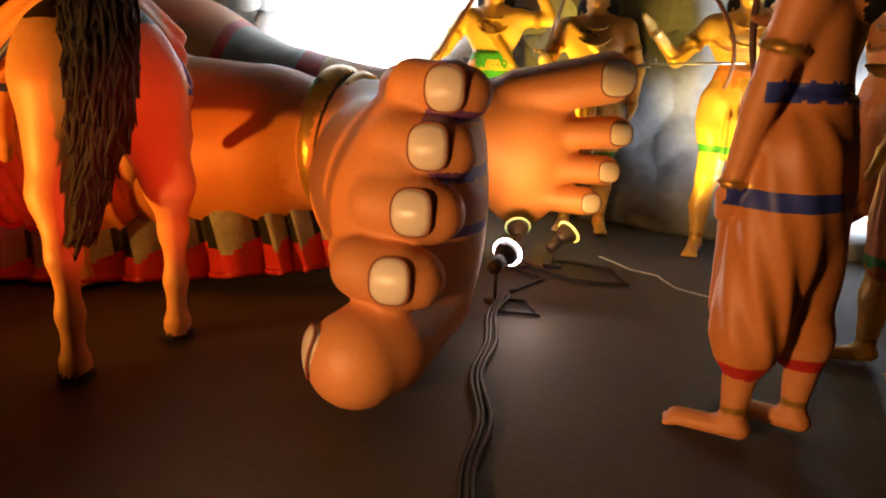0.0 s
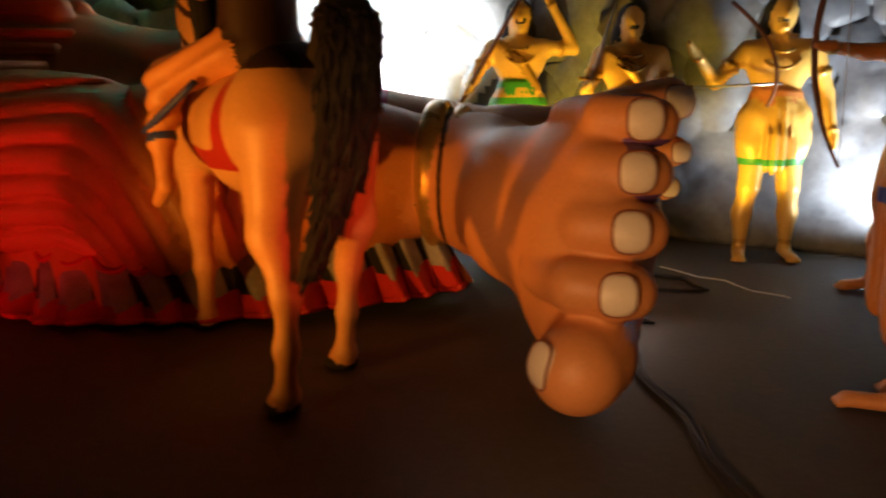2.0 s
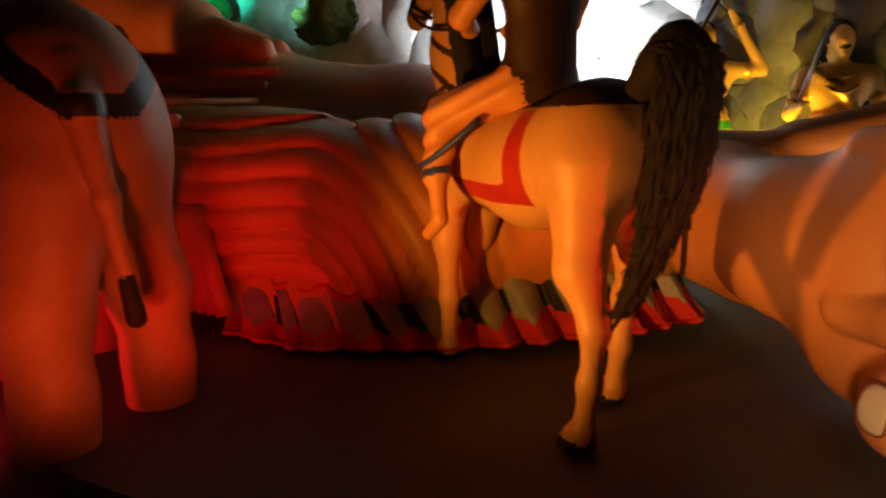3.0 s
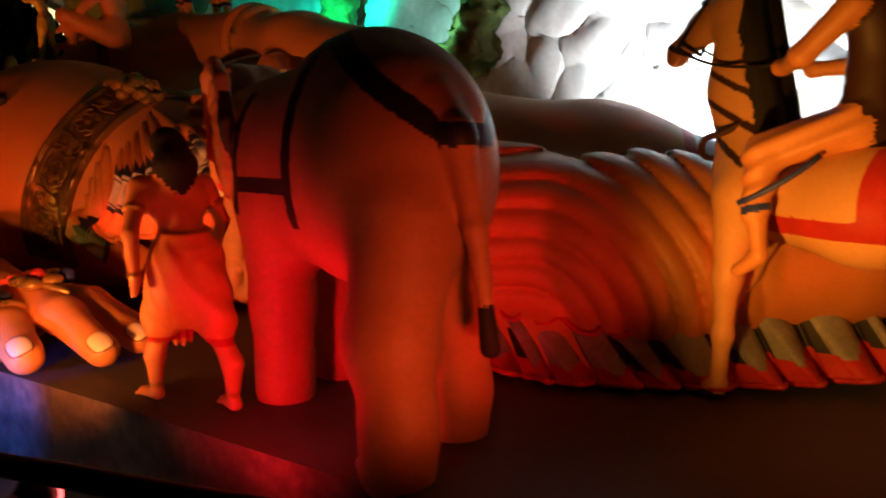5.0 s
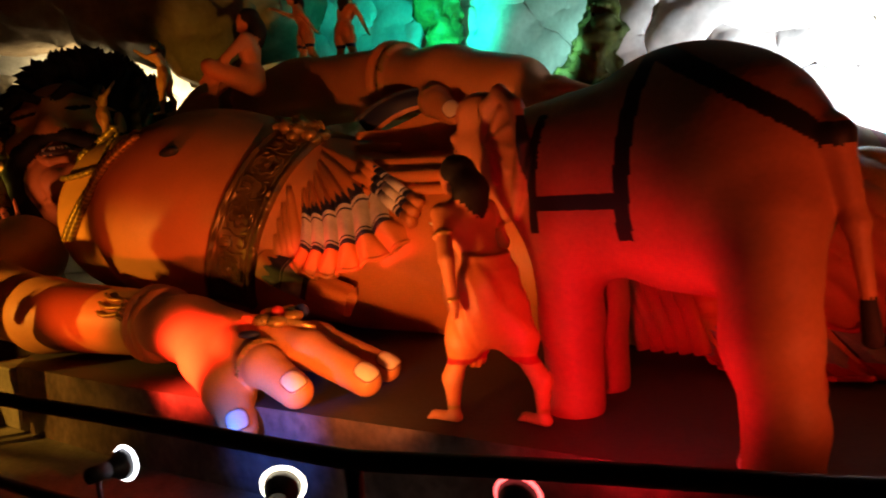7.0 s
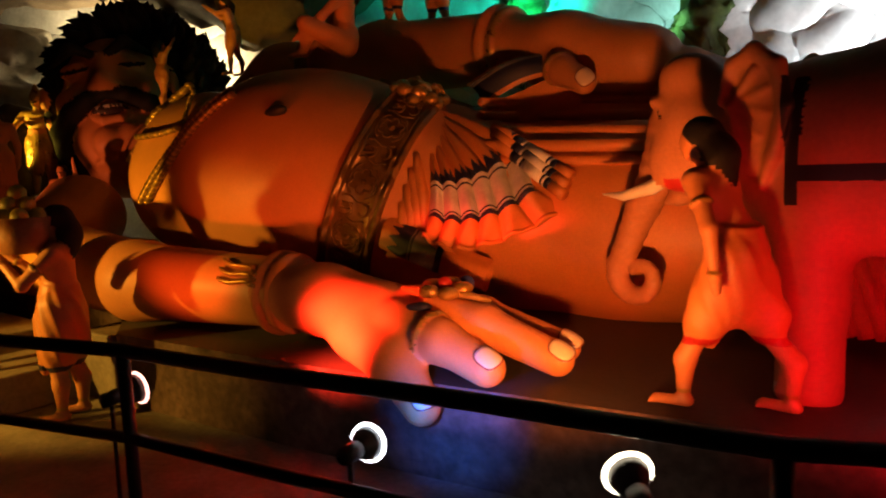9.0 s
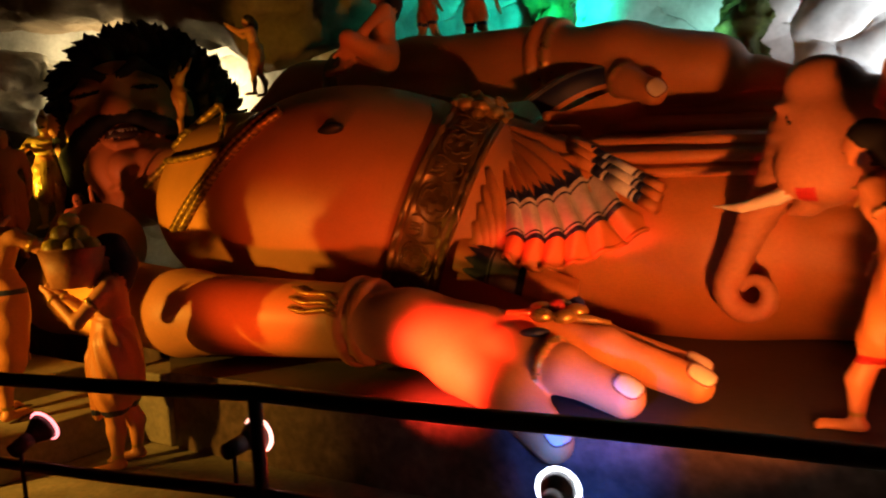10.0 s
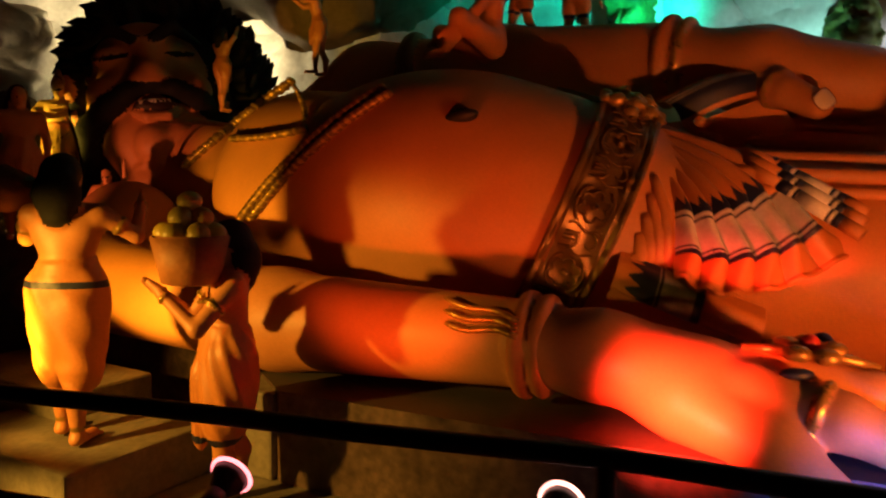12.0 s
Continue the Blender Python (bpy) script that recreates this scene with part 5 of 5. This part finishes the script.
    # folded end of the cloth: three flattened pleats with dark and pale bands
    for k in range(3):
        a, b = snap((-6.14, 6.40, 1.70 - 0.07 * k), 0.03, (-6.9, 0.0, 1.5)), snap((-5.68 - 0.02 * k, 6.36, 1.42 - 0.085 * k), 0.05, (-6.9, 0.0, 1.5))
        for f0, f1, m in ((-0.5, 0.02, "cloth"), (0.02, 0.22, "navy"), (0.22, 0.28, "pale_stripe"), (0.28, 0.33, "navy"), (0.33, 0.80, "pale_stripe"), (0.80, 0.84, "navy"), (0.84, 0.89, "pale_stripe"), (0.89, 1.0, "navy"), (1.0, 1.3, "cloth")):
            g.tube([a.lerp(b, f0), a.lerp(b, f1)], [0.062 - 0.008 * f0 + 0.002 * k, 0.062 - 0.008 * f1 + 0.002 * k], m, 12)
        for j in range(3):
            w = j * 2.1 + k
            off = Vector((0, math.cos(w), math.sin(w))) * 0.045
            g.tube([a + off, a.lerp(b, -0.14) + off], [0.035, 0.002], "navy", 6)
    # long folds hanging between the belt and the fan
    for k in range(5):
        top, foot_ = Vector((-7.13 - 0.045 * k, 6.50 - 0.07 * k, 1.62 - 0.16 * k)), Vector((-7.02 - 0.075 * k, 5.98 + 0.01 * k, 0.78 + 0.015 * k))
        g.tube([snap(q, 0.0, (-6.9, 0.0, 1.5)) for q in bend(top, top.lerp(foot_, 0.5) + Vector((0.05, 0, 0.03)), foot_, 9)], [0.03, 0.045, 0.055, 0.06, 0.065, 0.07, 0.07, 0.07, 0.06], "cloth", 9)
    # rolled end of the cloth under the fan, with its toothed dark band
    axis = bend((-7.42, 6.08, 0.86), (-7.05, 5.90, 0.70), (-6.40, 5.76, 0.47), 31)

    def roll(u, v):
        i = min(29, int(u * 30))
        p = axis[i].lerp(axis[i + 1], u * 30 - i)
        w = v * 2 * math.pi
        return p + (Vector((0, -0.75, 0.6)) * math.cos(w) * 0.7 + Vector((0.28, 0.45, 0.8)) * math.sin(w)) * (0.15 + 0.012 * math.cos(w * 5)) * (1.12 - 0.1 * u)

    def roll_paint(u, v):
        tooth = 0.12 * abs(2 * ((v * 9) % 1) - 1)
        if u < 0.10 + tooth or u > 0.66:
            return "cloth"
        return "navy" if u < 0.34 or 0.60 < u or 0.36 < u < 0.38 else "grey_stripe"
    g.sheet(roll, 90, 90, roll_paint)
    # striped sash across the hip
    A, B, W = Vector((-6.78, 7.45, 2.36)), Vector((-5.95, 7.42, 2.66)), Vector((0.22, -0.10, -0.24))
    g.sheet(lambda u, v: A.lerp(B, u) + W * v + Vector((0, -0.12, 0.10)) * math.sin(math.pi * v) * 0.6 + Vector((0, -0.1, 0.06)) * math.sin(math.pi * u),
            24, 20, lambda u, v: "cloth" if v < 0.12 or v > 0.9 else ("grey_stripe" if 0.30 < v < 0.40 else ("pale_stripe" if 0.22 < v < 0.25 else "navy")))
    g.sheet(lambda u, v: A.lerp(B, u) + W * (1 + v * 1.1) + Vector((0, 0.1, -0.05)) * v, 16, 6, lambda u, v: "cloth")
    for k in range(5):
        line = [snap((-6.55 + 0.36 * i, 6.9, 2.12 - 0.15 * k - 0.012 * i), 0.0, (-6.2, -0.4, 1.5)) for i in range(9)]
        g.tube(line, [0.05 + 0.012 * (k % 2)] * 9, "cloth", 8)
    # belt: a raised band with rims, flower scrolls, a lion-faced buckle and a dark cloth panel above it
    ux = unit(np.cross(bn, (0.0, 1.0, 0.0)))
    uy = np.cross(bn, ux)
    mid = np.array((-7.75, 7.55, 1.25))
    mid = mid - bn * ((mid - bc) @ bn)
    reach = np.linspace(0.5, 2.3, 181)

    def girth(w, s, rise):
        d = ux * math.cos(w) + uy * math.sin(w)
        o = mid + bn * s
        q = o + np.multiply.outer(reach, d)
        dist = body.depth(q)
        k = min(len(reach) - 1, max(1, int(np.argmax(dist > 0))))
        f = dist[k - 1] / (dist[k - 1] - dist[k] + 1e-9)
        return Vector(o + d * (reach[k - 1] + (reach[1] - reach[0]) * min(1, max(0, f)) + rise))
    turns = [2 * math.pi * k / 360 for k in range(360)]
    spine = [girth(w, 0, 0.06) for w in turns]
    near = min(range(360), key=lambda i: (spine[i] - Vector((-7.75, 6.35, 0.75))).length)
    top = min(range(360), key=lambda i: (spine[i] - Vector((-7.17, 6.95, 1.98))).length)
    step = 1 if (top - near) % 360 < 180 else -1
    run = [(near + step * k) % 360 for k in range(-14, (top - near) * step % 360 + 75)]
    split = min(range(len(run)), key=lambda k: (spine[run[k]] - Vector((-7.17, 6.95, 1.98))).length)
    profile = ((-0.27, -0.03), (-0.265, 0.075), (-0.225, 0.08), (-0.215, 0.05), (-0.19, 0.05), (-0.18, 0.065), (-0.165, 0.048), (0.165, 0.048), (0.18, 0.065), (0.19, 0.05), (0.215, 0.05), (0.225, 0.08), (0.265, 0.075), (0.27, -0.03))
    low = run[:split + 1]
    P = [girth(turns[i], sx, r) for i in low for sx, r in profile]
    n = len(profile)
    g.put(P, [[a * n + b, (a + 1) * n + b, (a + 1) * n + b + 1, a * n + b + 1] for a in range(len(low) - 1) for b in range(n - 1)], "gold_relief")
    high = run[split:split + 70]
    flare = lambda k: 0.27 + 0.30 * min(1, k / 22) ** 1.5
    P = [girth(turns[i], (f - 0.62) * 2 * flare(k), (0.035 if 0 < f < 1 else -0.03) + 0.012 * math.sin(f * 19) * math.sin(k * 0.5)) for k, i in enumerate(high) for f in (0, 0.01, 0.2, 0.35, 0.5, 0.65, 0.8, 0.99, 1)]
    g.put(P, [[a * 9 + b, (a + 1) * 9 + b, (a + 1) * 9 + b + 1, a * 9 + b + 1] for a in range(len(high) - 1) for b in range(8)], "cloth_olive")

    def patch(i):
        """A frame on the belt: its place, along it, across it, outwards."""
        p = spine[run[i]]
        tan = (spine[run[min(len(run) - 1, i + 2)]] - spine[run[max(0, i - 2)]]).normalized()
        ac = Vector(bn)
        return p, tan, ac, tan.cross(ac).normalized() * (1 if tan.cross(ac).dot(p - Vector(mid)) > 0 else -1)
    k, kind = split - 6, 0
    while k > 3:
        p, tan, ac, out = patch(k)
        on = lambda a, b: p + tan * a + ac * b + out * -0.006
        if kind % 2 == 0:
            for a in range(6):
                w = a * math.pi / 3
                g.tube([on(0.085 * math.cos(w) + 0.045 * math.cos(w + v), 0.085 * math.sin(w) + 0.045 * math.sin(w + v)) for v in (-1.9, -1.2, -0.6, 0, 0.6, 1.2, 1.9)], 0.012, "gold_old", 6)
            g.ball(on(0, 0), (0.035, 0.035, 0.03), "gold_old", 6, 10)
            for sg in (-1, 1):
                g.tube([on(0.16 * math.cos(v), sg * 0.145 * abs(math.sin(v)) ** 0.6) for v in (0.35 + 0.245 * j for j in range(11))], 0.011, "gold_old", 6)
        else:
            for sg in (-1, 1):
                g.tube([on((0.09 - 0.011 * j) * math.cos(0.6 * j) * sg, 0.075 * sg + (0.09 - 0.011 * j) * math.sin(0.6 * j)) for j in range(8)], [0.016 - 0.001 * j for j in range(8)], "gold_old", 6)
                g.tube([on(sg * 0.10 + 0.02 * math.sin(j), -0.14 + 0.035 * j) for j in range(9)], 0.010, "gold_old", 6)
            for j in (-1, 0, 1):
                g.tube([on(0.032 * j, -0.13), on(0.032 * j + 0.02, -0.02)], 0.010, "gold_old", 6)
        kind += 1
        here = spine[run[k]]
        while k > 3 and (spine[run[k]] - here).length < 0.29:
            k -= 1
    # buckle: brow, eyes, snout, cheeks and curled mane
    p, tan, ac, out = patch(split - 2)
    face = lambda a, b, o: p + tan * a + ac * b + out * o
    for a, b, o, r in ((0.02, 0, 0.0, 0.15), (-0.12, 0, 0.06, 0.085), (-0.05, 0.0, 0.10, 0.06), (0.05, 0.10, 0.07, 0.07), (0.05, -0.10, 0.07, 0.07), (-0.10, 0.15, 0.03, 0.085), (-0.10, -0.15, 0.03, 0.085), (-0.20, 0.0, 0.0, 0.07)):
        g.ball(face(a, b, o), (r, r, r * 0.9), "gold", 8, 12)
    for sg in (-1, 1):
        g.ball(face(0.06, sg * 0.10, 0.13), 0.03, "gold_old", 6, 8)
        g.tube([face(0.12, sg * 0.03, 0.08), face(0.14, sg * 0.12, 0.10), face(0.10, sg * 0.21, 0.06)], [0.02, 0.035, 0.02], "gold", 8)
        g.tube([face(-0.20 + 0.05 * j, sg * (0.235 + 0.035 * math.sin(j * 1.5)), 0.02) for j in range(9)], [0.02, 0.035, 0.045, 0.04, 0.045, 0.045, 0.04, 0.035, 0.015], "gold", 8)
        g.tube([face(-0.16 + 0.02 * j, sg * (0.05 + 0.02 * j), 0.09 - 0.012 * j) for j in range(6)], [0.02, 0.028, 0.03, 0.03, 0.025, 0.01], "gold", 8)

    # chains on the chest
    def chain_on(pts, r):
        for i, p in enumerate(pts):
            g.ball(snap(p, 0.05), (r * 1.2, r, r * 0.9), "gold_old" if i % 3 else "gold", 5, 8, (0, 20 if i % 2 else -20, 40))
    chain_on(bend((-11.05, 8.3, 1.15), (-10.40, 8.3, 2.02), (-9.50, 8.3, 2.54), 74), 0.045)
    chain_on(bend((-11.16, 8.3, 1.15), (-10.50, 8.3, 2.05), (-9.58, 8.3, 2.60), 74), 0.045)
    chain_on(bend((-11.80, 8.3, 1.73), (-11.25, 8.3, 2.20), (-10.59, 8.3, 2.66), 40), 0.055)
    chain_on(bend((-11.25, 8.3, 2.03), (-10.9, 8.3, 2.03), (-10.45, 8.3, 2.14), 24), 0.045)
    chain_on(bend((-10.45, 8.3, 2.14), (-10.38, 8.3, 2.4), (-10.59, 8.3, 2.66), 16), 0.03)

    # head, thrown back: closed eyes, heavy moustache, open mouth, cleft chin
    n0, f0 = len(g.v), len(g.f)
    c = Clay()
    c.ell((0.06, -0.85, 0.62), (0.86, 0.95, 1.02), k=0.1, m="skin")
    c.ell((0.04, -0.42, -0.32), (0.74, 0.55, 0.60), k=0.25, m="skin")
    c.ell((0.10, -0.60, -0.80), (0.66, 0.50, 0.42), k=0.2, m="skin")
    for sx in (-1, 1):
        c.ell((0.10 + sx * 0.17, 0.08, -0.50), (0.27, 0.24, 0.27), k=0.09, m="skin")
        c.ell((sx * 0.50, -0.14, 0.30), (0.30, 0.26, 0.27), k=0.15, m="skin")
        c.ell((sx * 0.15, 0.12, 0.40), (0.11, 0.14, 0.11), k=0.05, m="skin")
        c.ell((sx * 0.42, -0.10, 0.84), (0.23, 0.15, 0.14), (0, sx * 8, 0), 0.05, "skin")
        c.chain([(sx * 0.20, 0.03, 0.80), (sx * 0.42, 0.06, 0.76), (sx * 0.64, -0.04, 0.80)], [0.022, 0.03, 0.02], 0.008, "black_hair")
        c.chain([(sx * 0.13, 0.05, 1.02), (sx * 0.40, 0.06, 1.18), (sx * 0.76, -0.22, 1.04)], [0.07, 0.10, 0.04], 0.03, "black_hair")
        c.chain([(0.0, 0.17, 0.27), (sx * 0.28, 0.12, 0.24), (sx * 0.56, -0.04, 0.13), (sx * 0.82, -0.30, -0.06), (sx * 0.92, -0.46, -0.34)], [0.07, 0.125, 0.16, 0.16, 0.06], 0.05, "black_hair")
        c.chain([(sx * 0.92, -0.50, 0.70), (sx * 0.90, -0.46, 0.25), (sx * 0.84, -0.55, -0.45)], [0.14, 0.18, 0.14], 0.06, "black_hair")
        c.ell((sx * 0.98, -0.42, 0.48), (0.10, 0.16, 0.30), (0, sx * 8, 0), 0.04, "skin")
        c.chain([(sx * 0.97, -0.36, 0.24), (sx * 0.93, -0.34, -0.02)], [0.07, 0.045], 0.04, "skin")
    c.ell((0.08, -0.10, -0.80), (0.46, 0.26, 0.11), (0, 6, 0), 0.08, "skin")
    c.ell((0.0, 0.10, 0.02), (0.27, 0.12, 0.11), (0, 4, 0), 0.004, "cloth_dark")
    c.chain([(-0.28, 0.06, -0.02), (-0.12, 0.15, -0.14), (0.14, 0.15, -0.15), (0.30, 0.06, -0.02)], [0.045, 0.065, 0.065, 0.045], 0.03, "skin")
    for k in range(7):
        c.ell((-0.18 + 0.06 * k, 0.205 - 0.012 * abs(k - 3), 0.055), (0.028, 0.03, 0.045), k=0.002, m="teeth")
    c.ell((0, 0.22, 0.46), (0.16, 0.22, 0.16), k=0.10, m="skin")
    c.cap((0, 0.10, 0.52), (0, -0.02, 0.98), 0.13, 0.10, 0.1, "skin")
    g.clay(c, 0.022)
    # bushy hair: a core and flame-shaped locks
    c = Clay()
    c.ell((0.36, -1.35, 0.78), (1.32, 0.85, 1.46), k=0.2, m="black_hair")
    c.ell((0.36, -0.92, 0.55), (1.28, 0.50, 1.34), k=0.2, m="black_hair")
    c.ell((-0.65, -0.9, -0.7), (0.5, 0.5, 0.7), k=0.2, m="black_hair")
    g.clay(c, 0.07)
    rnd = random.Random(11)
    for i in range(560):
        a, b = rnd.uniform(0, 2 * math.pi), rnd.uniform(-0.8, 0.75)
        q = math.sqrt(1 - b * b)
        d = Vector((q * math.cos(a), b * 0.7, q * math.sin(a))).normalized()
        if b > 0.1 and q * math.sin(a) < -0.35 and math.cos(a) > 0:
            continue
        o = Vector((0.36 + 1.31 * q * math.cos(a), -1.10 + 0.72 * b, 0.72 + 1.48 * q * math.sin(a)))
        side = d.cross(Vector((0, 1, 0))).normalized() * rnd.uniform(-0.04, 0.13)
        L = rnd.uniform(0.20, 0.36)
        g.tube([o - d * 0.1, o + d * L * 0.35 - side * 0.4, o + d * L * 0.7 + side * 0.1, o + d * L + side * 1.1], [0.12, 0.11, 0.075, 0.004], "black_hair", 7)
    right = Vector((0.91, 0.42, 0)).normalized()
    up = (Vector((-0.42, 0.91, 0)) * 0.30 + Vector((0, 0, 0.95))).normalized()
    right, up = right * 0.99 + up * 0.15, up * 0.99 - right * 0.15
    nose_way = right.cross(up).normalized()
    mouth = Vector((-12.80, 9.80, 2.50))
    g.f[f0:] = [f[::-1] for f in g.f[f0:]]
    g.v[n0:] = [tuple(mouth + right * x + nose_way * y + up * z) for x, y, z in g.v[n0:]]
    return tagged(g.done("giant_statue"), "huge reclining orange plaster giant with gold belt and bushy black hair", "statue")


giant()
